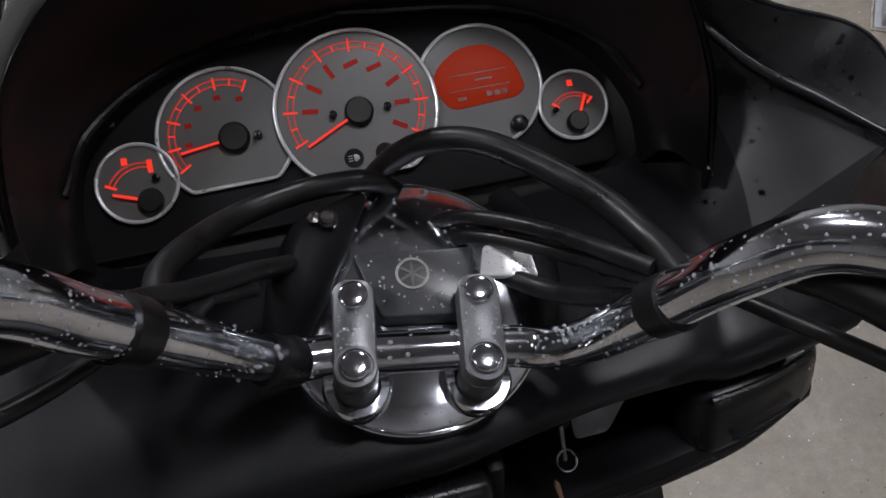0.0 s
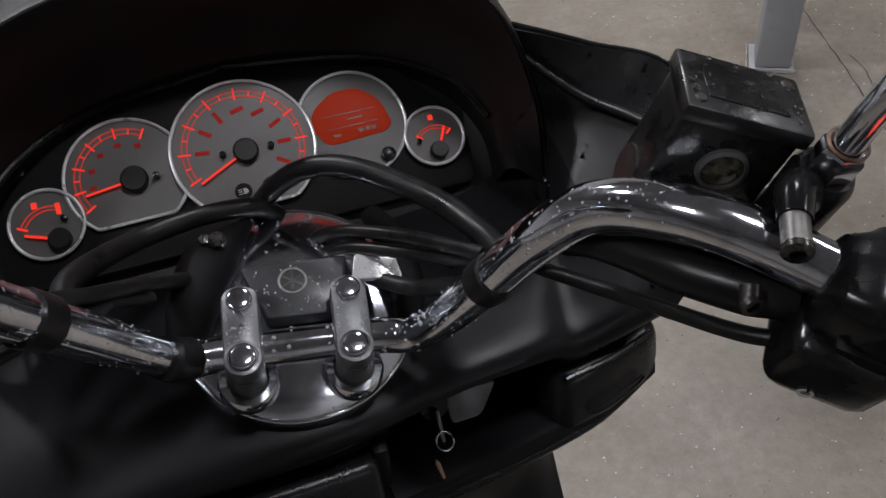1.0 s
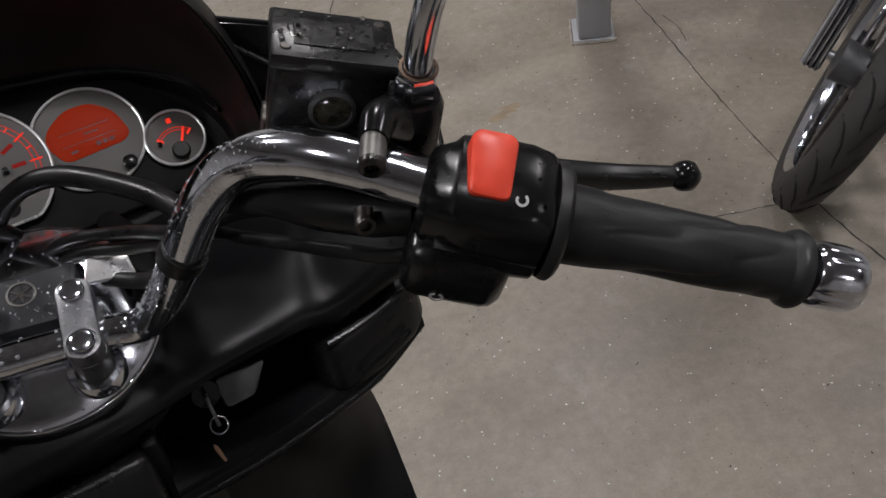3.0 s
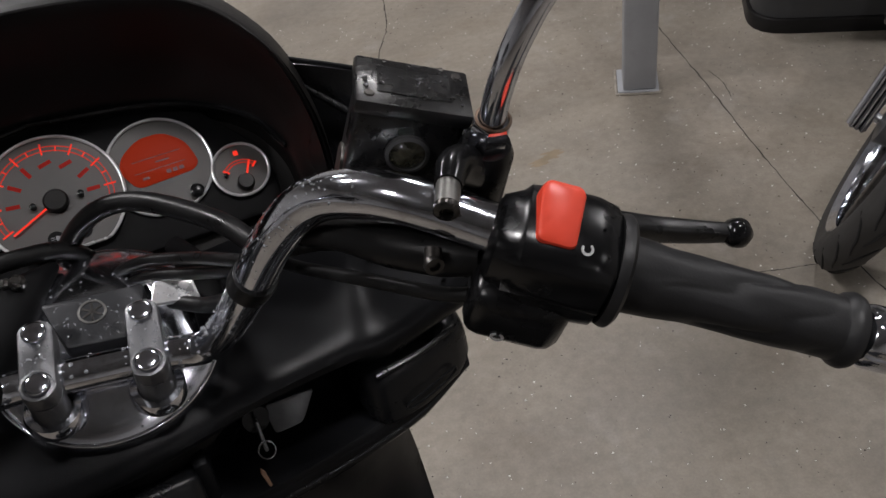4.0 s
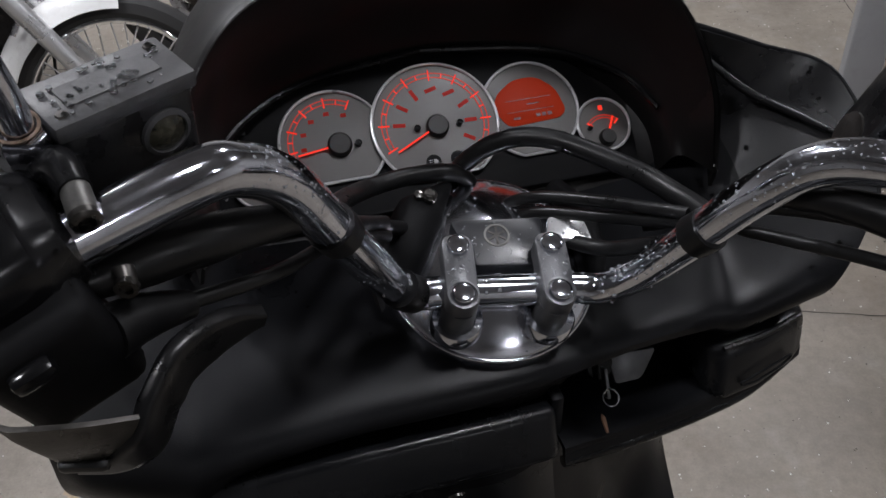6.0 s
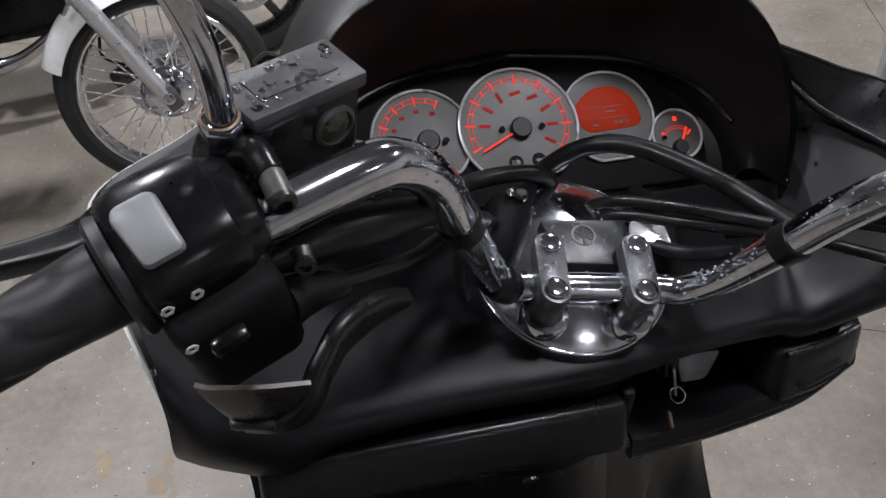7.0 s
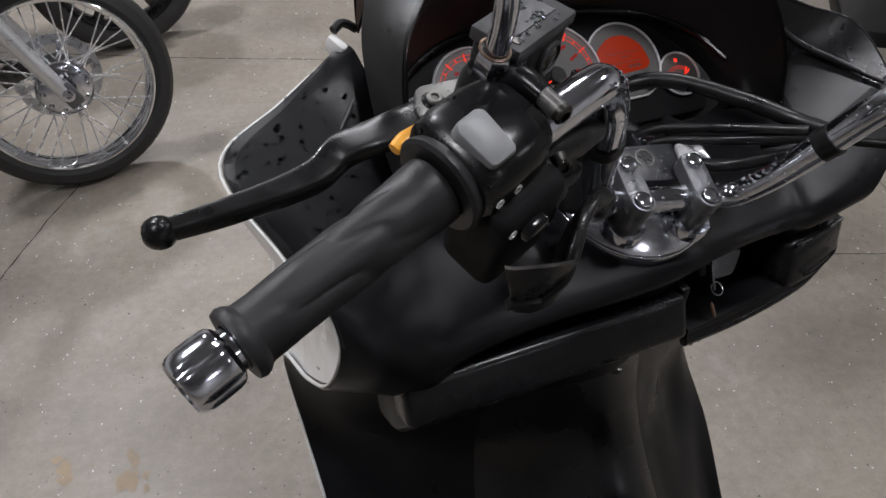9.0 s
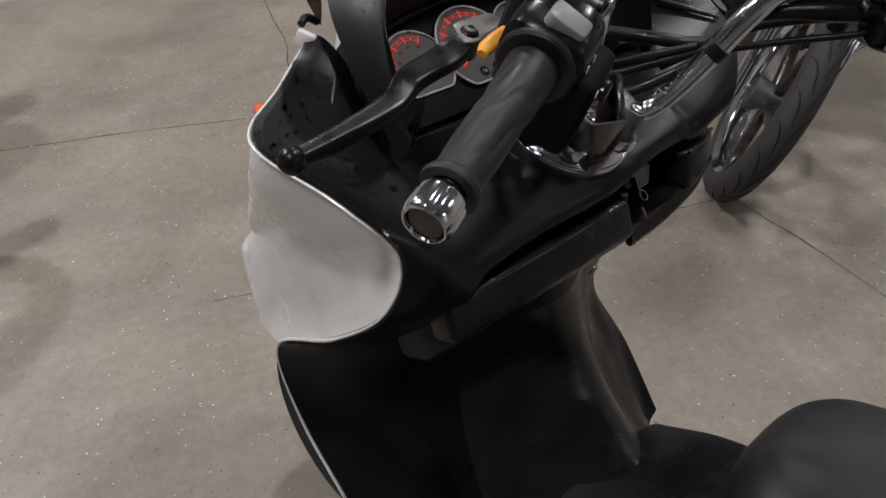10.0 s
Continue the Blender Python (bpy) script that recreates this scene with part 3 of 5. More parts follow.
# white outer side shell
shell_cols = [
    [(-0.222, 0.232, 0.052), (-0.205, 0.234, 0.030), (-0.185, 0.234, 0.000), (-0.165, 0.232, -0.050), (-0.145, 0.230, -0.100)],
    [(-0.292, 0.183, 0.0405), (-0.284, 0.188, 0.008), (-0.264, 0.198, -0.040), (-0.240, 0.215, -0.100), (-0.195, 0.240, -0.150)],
    [(-0.360, 0.131, 0.026), (-0.352, 0.160, -0.020), (-0.325, 0.210, -0.080), (-0.298, 0.255, -0.150), (-0.240, 0.300, -0.180)],
    [(-0.339, 0.033, 0.003), (-0.338, 0.090, -0.050), (-0.322, 0.170, -0.110), (-0.297, 0.260, -0.175), (-0.240, 0.320, -0.200)],
    [(-0.316, -0.023, -0.037), (-0.315, 0.060, -0.085), (-0.317, 0.160, -0.140), (-0.296, 0.280, -0.205), (-0.235, 0.340, -0.220)],
    [(-0.321, -0.009, -0.108), (-0.314, 0.060, -0.132), (-0.313, 0.170, -0.182), (-0.295, 0.298, -0.230), (-0.235, 0.360, -0.250)],
    [(-0.316, 0.081, -0.205), (-0.312, 0.120, -0.212), (-0.308, 0.190, -0.237), (-0.299, 0.280, -0.268), (-0.240, 0.350, -0.290)],
    [(-0.311, 0.203, -0.305), (-0.310, 0.215, -0.305), (-0.306, 0.235, -0.307), (-0.295, 0.270, -0.312), (-0.240, 0.340, -0.330)],
]
shell = sp("side_shell", patch(shell_cols, 6, 6, 0.003), WHITE_PAINT, label="glossy white outer side fairing")
sp("indicator_lens", tube([(-0.278, 0.246, -0.006), (-0.289, 0.234, -0.004), (-0.302, 0.212, 0.002)], [0.003, 0.0065, 0.003], 10, 6), ORANGE_LENS, shell, "orange indicator lens")

# dash hood
RIM_LINE = [(-0.205, 0.075, -0.005), (-0.205, 0.110, 0.055), (-0.185, 0.150, 0.105), (-0.125, 0.190, 0.140), (0.0, 0.205, 0.155), (0.125, 0.190, 0.146), (0.185, 0.145, 0.115), (0.207, 0.105, 0.060), (0.207, 0.075, -0.005)]
FOOT_LINE = [(-0.190, 0.120, -0.015), (-0.192, 0.160, 0.010), (-0.172, 0.205, 0.025), (-0.110, 0.240, 0.040), (0.0, 0.252, 0.050), (0.110, 0.240, 0.040), (0.172, 0.205, 0.025), (0.192, 0.160, 0.010), (0.190, 0.120, -0.015)]
OUT_LINE = [(-0.215, 0.090, -0.030), (-0.222, 0.150, 0.040), (-0.205, 0.220, 0.095), (-0.140, 0.300, 0.130), (0.0, 0.330, 0.145), (0.140, 0.300, 0.130), (0.205, 0.215, 0.098), (0.222, 0.150, 0.045), (0.215, 0.090, -0.030)]
hood_cols = []
for r, f, o in zip(RIM_LINE, FOOT_LINE, OUT_LINE):
    r, f, o = Vector(r), Vector(f), Vector(o)
    lip = (r - f).normalized() * 0.004
    hood_cols.append([f + Vector((0, 0.020, -0.028)), f, f * 0.5 + r * 0.5 + Vector((0, 0.012, 0)), r + Vector((0, 0.004, -0.002)), r + lip + Vector((0, 0.012, 0.004)), r * 0.45 + o * 0.55 + Vector((0, 0, 0.008)), o])
hood = sp("dash_hood", patch(hood_cols, 7, 5, 0.003, lambda i, j: j > 4), HOOD_PLASTIC, label="deep matt black hood over the instruments")
hood.data.materials.append(HOOD_TOP)
sp("windscreen", patch([[(-0.205, 0.238, 0.070), (-0.188, 0.290, 0.085), (-0.158, 0.360, 0.100)], [(-0.135, 0.315, 0.132), (-0.125, 0.38, 0.150), (-0.10, 0.43, 0.165)], [(0.0, 0.345, 0.148), (0, 0.41, 0.175), (0, 0.47, 0.195)], [(0.135, 0.315, 0.132), (0.125, 0.38, 0.150), (0.10, 0.43, 0.165)], [(0.205, 0.238, 0.078), (0.188, 0.290, 0.090), (0.158, 0.360, 0.100)]], 8, 8, 0.004), SMOKE, label="smoked plastic windscreen")
cowl_cols = []
for x, y, z in ((-0.07, 0.295, -0.060), (-0.055, 0.330, 0.095), (0.0, 0.345, 0.115), (0.055, 0.330, 0.095), (0.07, 0.295, -0.060)):
    cowl_cols.append([(x, y, z), (x, y + 0.055, z - 0.06), (x * 0.92, y + 0.095, z * 0.5 - 0.15), (x * 0.75, y + 0.11, -0.32)])
sp("front_cowl", patch(cowl_cols, 6, 6, 0.003), WHITE_PAINT, label="white front cowl below the windscreen")
clip = sp("screen_clip", box((0.011, 0.024, 0.019), pose(-0.226, 0.233, 0.059, 14, 0, 24), 0.005), WHITE_PAINT, panel, "small white screen clip")
sp("screen_hook", tube([(-0.203, 0.243, 0.070), (-0.216, 0.245, 0.077), (-0.227, 0.239, 0.074)], 0.0045, 8, 5), HOSE, panel)
for s in (-1, 1):
    sp("lip_bead", tube([Vector(p) + Vector((0, -0.002, 0.002)) for p in (FOOT_LINE[1:5] if s < 0 else FOOT_LINE[4:8])], 0.003, 8, 8), GLOSS_BLACK, hood)

# instruments
DIALS = {"speedometer": (0.0, 0.0, 0.056), "rev_counter": (-0.0905, 0.0, 0.046), "display": (0.0885, 0.0, 0.0445), "temperature_gauge": (-0.154, -0.022, 0.0265), "fuel_gauge": (0.152, -0.026, 0.0245)}
bez = slab([(-0.20, -0.070), (-0.205, -0.030), (-0.185, 0.012), (-0.140, 0.052), (-0.085, 0.062), (-0.055, 0.060), (-0.03, 0.070), (0.03, 0.070), (0.055, 0.060), (0.085, 0.060), (0.130, 0.050), (0.168, 0.004), (0.181, -0.03), (0.178, -0.070)], -0.012, -0.002, 0.01, 0.003)
sp("dash_backing", slab([(-0.215, -0.085), (-0.22, -0.02), (-0.19, 0.045), (-0.12, 0.085), (0.12, 0.085), (0.19, 0.045), (0.215, -0.02), (0.21, -0.085)], -0.022, -0.0135, 0.02, 0.002), HOOD_PLASTIC, hood, M=DASH)
cluster = sp("instrument_panel", bez, BEZEL, label="dark grey panel with lit dials", M=DASH)


def arc(r, a0, a1, w, h, n=40):
    bm = bmesh.new()
    loops = []
    for i in range(n + 1):
        a = radians(a0 + (a1 - a0) * i / n)
        c, s = math.cos(a), math.sin(a)
        loops.append([((r - w) * c, (r - w) * s, 0), ((r + w) * c, (r + w) * s, 0), ((r + w) * c, (r + w) * s, h), ((r - w) * c, (r - w) * s, h)])
    return rings(bm, loops)


def bar_mark(r0, r1, a, w, h=0.0006):
    return box((r1 - r0, w, h), pose(0, 0, 0, 0, 0, a) @ pose((r0 + r1) / 2, 0, h / 2), 0)


def dial(name, lift, cut=None):
    x, y, r = DIALS[name]
    M = DASH @ pose(x, y, lift)
    outline = []
    for i in range(72):
        a = 2 * math.pi * i / 72
        p = [r * math.cos(a), r * math.sin(a)]
        if cut:
            p[1] = max(p[1], cut)
        outline.append(p)
    face = sp(name, slab([(px * 0.985, py * 0.985) for px, py in outline], -0.004, 0.0, 0, 0), DIAL_FACE, cluster, "silver-grey dial face", M)
    loop = [(px, py, 0.001) for px, py in outline]
    sp("rim_ring", tube(loop + [loop[0]], 0.0014, 8, 1, caps=False), RING, cluster, "bright silver rim", M)
    return M, face


def hub(M, r, x=0.0, y=0.0, h=0.006):
    sp("needle_hub", lathe([(r, 0), (r, h * 0.7), (r * 0.85, h), (0, h)], 24), HOOD_PLASTIC, cluster, M=M @ pose(x, y, 0.0005))


def needle(M, a, length, x=0.0, y=0.0, w=0.0016):
    sp("needle", box((length, w, 0.0012), pose(x, y, 0.003) @ pose(0, 0, 0, 0, 0, a) @ pose(length / 2, 0, 0), 0.0003), RED_MARK, cluster, "glowing red needle", M)


M, f = dial("rev_counter", 0.0, -0.036)
for a in (211, 187, 157, 126, 93, 60):
    sp("scale_mark", bar_mark(0.0315, 0.0405, a, 0.0013), RED_MARK, cluster, M=M)
for k, a in enumerate((172, 141, 110, 76)):
    sp("scale_mark", bar_mark(0.034, 0.0385, a, 0.001), RED_MARK, cluster, M=M)
for r in (0.0345, 0.0385):
    sp("scale_arc", arc(r, 60, 211, 0.00035, 0.0005), ARC_MARK, cluster, M=M)
for a in (157, 126, 93, 60, 187):
    sp("figure", box((0.005, 0.0035, 0.0004), pose(0.026 * math.cos(radians(a)), 0.026 * math.sin(radians(a)), 0.0002), 0), DIM_MARK, cluster, M=M)
hub(M, 0.0105, 0.005, -0.004)
needle(M, 187, 0.037, 0.005, -0.004)
sp("reset_pin", lathe([(0.003, 0), (0.003, 0.004), (0, 0.005)], 12), GLOSS_BLACK, cluster, M=M @ pose(0.021, -0.005, 0))

M, f = dial("display", 0.0, -0.042)
sp("display_window", slab([(-0.033, 0.006), (-0.028, 0.018), (-0.010, 0.030), (0.012, 0.030), (0.028, 0.016), (0.033, -0.006), (0.026, -0.012), (-0.024, -0.014)], 0.0, 0.0008, 0.008, 0.0003), LCD, cluster, "glowing orange-red display", M)
for (w, h, px, py) in ((0.042, 0.0006, 0, 0.010), (0.044, 0.0006, 0, -0.001), (0.012, 0.0012, 0.004, 0.005), (0.004, 0.0034, 0.006, -0.0065), (0.004, 0.0034, 0.0115, -0.0065), (0.004, 0.0034, 0.017, -0.0065), (0.006, 0.0022, -0.014, -0.0070)):
    sp("display_bar", box((w, h, 0.0004), pose(px, py, 0.001), 0), LCD_DARK, cluster, M=M)
sp("display_button", lathe([(0.006, 0), (0.006, 0.004), (0.004, 0.005), (0, 0.005)], 18), GLOSS_BLACK, cluster, M=M @ pose(0.022, -0.032, 0))

M, f = dial("speedometer", 0.003, -0.047)
for k in range(9):
    a = 203 - 29.3 * k
    sp("scale_mark", bar_mark(0.0405, 0.0505, a, 0.0013), RED_MARK, cluster, M=M)
    if k < 8:
        sp("scale_mark", bar_mark(0.043, 0.0475, a - 14.6, 0.001), RED_MARK, cluster, M=M)
    if 0 < k:
        sp("figure", box((0.011, 0.0035, 0.0004), pose(0, 0, 0, 0, 0, a) @ pose(0.032, 0, 0.0002) @ pose(0, 0, 0, 0, 0, 15 - a if k in (4, 5) else 0), 0), DIM_MARK, cluster, M=M)
for r in (0.0435, 0.0475):
    sp("scale_arc", arc(r, -31.4, 203, 0.00035, 0.0005), ARC_MARK, cluster, M=M)
hub(M, 0.0100, 0.001, -0.003)
needle(M, 205, 0.043, 0.001, -0.003)
for px, py in ((0.021, -0.003), (-0.017, -0.002)):
    sp("reset_pin", lathe([(0.0028, 0), (0.0028, 0.004), (0, 0.005)], 12), GLOSS_BLACK, cluster, M=M @ pose(px, py, 0))
for px in (-0.009, 0.013):
    lampb = sp("warning_lamp", lathe([(0.0068, 0), (0.0068, 0.0006), (0, 0.0006)], 24), BEZEL, cluster, "unlit round warning lamp", M @ pose(px, -0.034, 0))
    LM = M @ pose(px, -0.034, 0.0008)
    if px < 0:
        sp("lamp_symbol", slab([(0.0, -0.0024), (0.002, -0.0024), (0.0038, -0.001), (0.0038, 0.001), (0.002, 0.0024), (0.0, 0.0024)], 0, 0.0004, 0.0004, 0.0001), GREY_SWITCH, lampb, M=LM)
        for q in (-1, 0, 1):
            sp("lamp_ray", box((0.0032, 0.0006, 0.0004), pose(-0.0024, 0.0017 * q, 0.0002), 0), GREY_SWITCH, lampb, M=LM)
    else:
        sp("oil_can", slab([(-0.0034, 0.0006), (-0.002, -0.0018), (0.002, -0.0018), (0.0044, 0.0014), (0.0018, 0.0006), (0.0, 0.0014), (-0.0018, 0.0010)], 0, 0.0004, 0.0003, 0.0001), GREY_SWITCH, lampb, M=LM)

M, f = dial("temperature_gauge", 0.001)
for r in (0.0205, 0.0235):
    sp("scale_arc", arc(r, 70, 155, 0.0004, 0.0005, 20), ARC_MARK, cluster, M=M @ pose(0.002, -0.010, 0))
sp("scale_mark", box((0.0035, 0.009, 0.0006), pose(0.010, 0.010, 0.0003), 0), RED_MARK, cluster, M=M)
sp("scale_mark", bar_mark(0.018, 0.026, 152, 0.0016), RED_MARK, cluster, M=M @ pose(0.002, -0.010, 0))
sp("gauge_symbol", box((0.004, 0.005, 0.0005), pose(-0.006, 0.016, 0.0003), 0), RED_MARK, cluster, M=M)
hub(M, 0.0085, 0.007, -0.014)
needle(M, 160, 0.025, 0.007, -0.014, 0.002)
sp("reset_pin", lathe([(0.0025, 0), (0.0025, 0.004), (0, 0.005)], 12), GLOSS_BLACK, cluster, M=M @ pose(0.013, 0.001, 0))

M, f = dial("fuel_gauge", 0.001)
for r in (0.0165, 0.019):
    sp("scale_arc", arc(r, 42, 138, 0.0004, 0.0005, 20), ARC_MARK, cluster, M=M @ pose(0, -0.010, 0))
for a in (42, 138):
    sp("scale_mark", bar_mark(0.014, 0.020, a, 0.0016), RED_MARK, cluster, M=M @ pose(0, -0.010, 0))
sp("gauge_symbol", box((0.004, 0.0045, 0.0005), pose(0.001, 0.016, 0.0003), 0), RED_MARK, cluster, M=M)
hub(M, 0.0075, 0.0, -0.013)
needle(M, 63, 0.021, 0.0, -0.013, 0.002)
sp("reset_pin", lathe([(0.002, 0), (0.002, 0.004), (0, 0.005)], 12), GLOSS_BLACK, cluster, M=M @ pose(-0.014, -0.002, 0))
sp("symbol_bar", box((0.006, 0.004, 0.0004), pose(-0.165, 0.022, -0.0016), 0), GREY_SWITCH, cluster, M=DASH)

# glove box, ignition pocket and right-hand pod
lid = sp("glovebox_lid", box((0.298, 0.040, 0.048), pose(-0.119, -0.0295, -0.1385, -24, 0, 0), 0.009, 4), LID_PLASTIC, label="satin black glove box lid")
base_loops = []
for x, grow in ((-0.262, 0.82), (-0.258, 0.96), (-0.250, 1.0), (0.022, 1.0), (0.028, 0.94)):
    base_loops.append([(x, p.x * grow, -0.18 + (p.y + 0.18) * grow) for p in rounded([(-0.044, -0.142), (-0.052, -0.156), (-0.013, -0.212), (0.034, -0.236), (0.050, -0.200), (0.020, -0.130)], 0.012, 4)])
sp("glovebox_base", rings(bmesh.new(), base_loops), BLACK_PLASTIC, lid, "black lower face of the glove box")
sp("lid_screw", lathe([(0.0065, 0), (0.0065, 0.002), (0.004, 0.003), (0, 0.002)], 16, axes((-0.057, -0.0600, -0.158), (0, -0.84, -0.3))), DARK_STEEL, lid)
pod_loops = []
for x, y0, y1, z0, z1 in ((0.168, 0.000, 0.05, -0.148, -0.128), (0.1695, -0.012, 0.05, -0.154, -0.121), (0.173, -0.022, 0.05, -0.160, -0.116), (0.179, -0.030, 0.05, -0.165, -0.112), (0.188, -0.033, 0.05, -0.167, -0.110), (0.222, -0.028, 0.05, -0.166, -0.109), (0.258, -0.017, 0.05, -0.161, -0.109), (0.269, -0.011, 0.05, -0.157, -0.112), (0.275, -0.004, 0.05, -0.152, -0.117), (0.278, 0.006, 0.05, -0.147, -0.123)):
    pod_loops.append([(x, p.x, p.y) for p in rounded([(y0, z0), (y1, z0), (y1, z1), (y0 + 0.010, z1)], 0.012, 5)])
pod = sp("side_pocket_lid", rings(bmesh.new(), pod_loops), LID_PLASTIC, label="black side pocket lid with a recessed oval")
sp("lid_recess", tube([(0.200, -0.0312, -0.146), (0.214, -0.0292, -0.142), (0.238, -0.0232, -0.140), (0.252, -0.0190, -0.140), (0.252, -0.0190, -0.145), (0.238, -0.0234, -0.149), (0.214, -0.0294, -0.151), (0.202, -0.0310, -0.150), (0.200, -0.0312, -0.146)], 0.0011, 6, 4), BLACK_PLASTIC, pod)
sp("lid_edge", tube([(0.182, -0.020, -0.1105), (0.220, -0.016, -0.1090), (0.262, -0.004, -0.1090)], 0.0026, 8, 5), SHEEN_PLASTIC, pod)
LIP = [(0.270, -0.006, -0.156), (0.215, -0.022, -0.172), (0.160, -0.030, -0.178), (0.100, -0.037, -0.179), (0.036, -0.046, -0.171)]
tray = sp("pocket_tray", patch([LIP, [(x, y + 0.003, z + 0.010) for x, y, z in LIP], [(x, y + 0.010, z + 0.013) for x, y, z in LIP], [(x, 0.026, z + 0.004) for x, y, z in LIP], [(x, 0.062, z + 0.004) for x, y, z in LIP]], 5, 6, 0.004), BLACK_PLASTIC, panel, "black moulded tray under the ignition lock")
sp("tray_lip", tube(LIP, [0.004, 0.0055, 0.006, 0.006, 0.005], 10, 6), LID_PLASTIC, tray)
for k in range(5):
    u = LIP[k % 4]
    v = LIP[k % 4 + 1]
    drops(tray, ((v[0], v[1] - 0.004, v[2] - 0.004), Vector(u) - Vector(v), (0, 0.003, -0.002), (0, -0.6, -0.5)), 80 + k, 0.0006, 0.0016, 9, BIKE)
sp("bay_wall", box((0.012, 0.05, 0.08), pose(0.034, -0.006, -0.150), 0.004, 2), BLACK_PLASTIC, panel)
sp("panel_seam", tube([(0.086, 0.046, -0.0615), (0.090, 0.020, -0.067), (0.095, -0.006, -0.079), (0.098, -0.013, -0.086)], 0.0011, 6, 6), GLOSS_BLACK, panel)
sp("bay_back", box((0.12, 0.006, 0.09), pose(0.100, 0.058, -0.150), 0.002, 1), HOOD_PLASTIC, panel)
lock = sp("ignition_lock", lathe([(0.014, 0), (0.014, 0.014), (0.011, 0.018), (0, 0.018)], 24, axes((0.084, 0.018, -0.132), (0, -0.9, 0.45))), GLOSS_BLACK, label="black ignition lock barrel")
sp("lock_shutter", slab([(-0.016, -0.013), (0.008, -0.013), (0.026, 0.010), (-0.017, 0.012)], 0, 0.004, 0.005), SHUTTER_GREY, lock, "dull steel lock shutter", BIKE @ axes((0.110, 0.002, -0.130), (0, -0.75, 0.65)))
key = sp("ignition_key", box((0.010, 0.026, 0.003), axes((0.083, -0.012, -0.128), (1, 0, 0), (0, -0.8, 0.5)), 0.001), ALLOY, lock)
sp("key_ring", tube([Vector((0.083, -0.024, -0.133)) + Vector((0.0066 * math.cos(a), 0.0056 * math.sin(a), 0.0040 * math.sin(a))) for a in [k * math.pi / 8 for k in range(17)]], 0.0009, 6, 1), CHROME, key)
sp("key_tag", slab([(-0.0011, -0.012), (0.0011, -0.012), (0.0019, 0.002), (0.0, 0.006), (-0.0019, 0.002)], 0, 0.002, 0.001), TAN, key, "worn tan leather tag", BIKE @ axes((0.074, -0.033, -0.147), (0.25, -0.8, 0.5), (0.85, 0.3, 0.0)))

# steering dome and bar clamps
DOME = BARS @ pose(-0.002, 0.045, -0.042)
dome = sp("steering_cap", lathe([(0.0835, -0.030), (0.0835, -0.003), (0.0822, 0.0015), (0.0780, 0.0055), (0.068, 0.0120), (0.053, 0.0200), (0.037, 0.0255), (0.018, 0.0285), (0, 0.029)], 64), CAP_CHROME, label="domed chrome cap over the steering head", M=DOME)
sp("cap_rim", tube([(0.0815 * math.cos(a), 0.0815 * math.sin(a), 0.0005) for a in [2 * math.pi * k / 72 for k in range(73)]], 0.0022, 10, 1, caps=False), CHROME, dome, "satin rolled edge of the cap", DOME)
sp("cap_seat", lathe([(0.098, -0.05), (0.094, -0.028), (0.089, -0.020), (0.0845, -0.021), (0.084, -0.05)], 48, hollow=True), HOOD_PLASTIC, panel, M=DOME)
for s in (-1, 1):
    x = 0.034 * s - 0.003
    clamp = sp("bar_clamp", slab([(x - 0.0115, -0.024), (x + 0.0115, -0.024), (x + 0.0115, 0.037), (x - 0.0115, 0.037)], 0.004, 0.019, 0.0115, 0.002), ALLOY, label="cast alloy handlebar clamp", M=BARS)
    for y in (0.026, -0.013):
        sp("cap_bolt", lathe([(0.0080, 0), (0.0080, 0.0030), (0.0077, 0.0037), (0.0068, 0.0042), (0.0052, 0.0046), (0.0034, 0.0048), (0.0016, 0.0049), (0, 0.0049)], 32), CHROME, clamp, "domed chrome bolt head", BARS @ pose(x, y, 0.019))
    sp("bolt_collar", lathe([(0.0112, 0), (0.0112, 0.0012), (0.0095, 0.0016), (0.0092, 0.0002)], 28, hollow=True), ALLOY, clamp, M=BARS @ pose(x, -0.013, 0.019))
    sp("riser", lathe([(0.0135, -0.034), (0.0125, -0.028), (0.0120, 0.006)], 24), ALLOY, clamp, M=BARS @ pose(x, -0.013, 0))
    sp("riser_ring", lathe([(0.0135, 0.004), (0.018, 0.004), (0.0195, 0.001), (0.0195, -0.008), (0.0135, -0.008)], 32, hollow=True), CHROME, clamp, "chrome ring at the riser", BARS @ pose(x, -0.013, -0.019))
    drops(clamp, ((x - 0.009, -0.004, 0.019), (0.018, 0, 0), (0, 0.022, 0), (0, 0, 1)), 20 + s, 0.0004, 0.0010, 34, BARS, METAL_WATER)
plate = sp("bracket_plate", slab([(-0.037, 0.060), (0.034, 0.062), (0.028, 0.020), (-0.022, 0.020)], -0.012, 0.001, 0.004, 0.002), PLATE_DARK, label="black plate ahead of the clamps with a round badge", M=BARS)
sp("badge_ring", lathe([(0.0098, 0), (0.0098, 0.0007), (0.0082, 0.0007), (0.0082, 0)], 28, hollow=True), DULL_STEEL, plate, M=BARS @ pose(-0.003, 0.046, 0.001))
for a in (0, 60, 120):
    sp("badge_bar", box((0.0150, 0.0016, 0.0006), pose(-0.003, 0.046, 0.0013, 0, 0, a + 30), 0), DARK_STEEL, plate, M=BARS)
silver = sp("bracket_tab", slab([(0.036, 0.044), (0.071, 0.042), (0.068, 0.060), (0.040, 0.064)], -0.006, -0.002, 0.003), BRIGHT_STEEL, plate, "bright wet alloy tab", BARS)
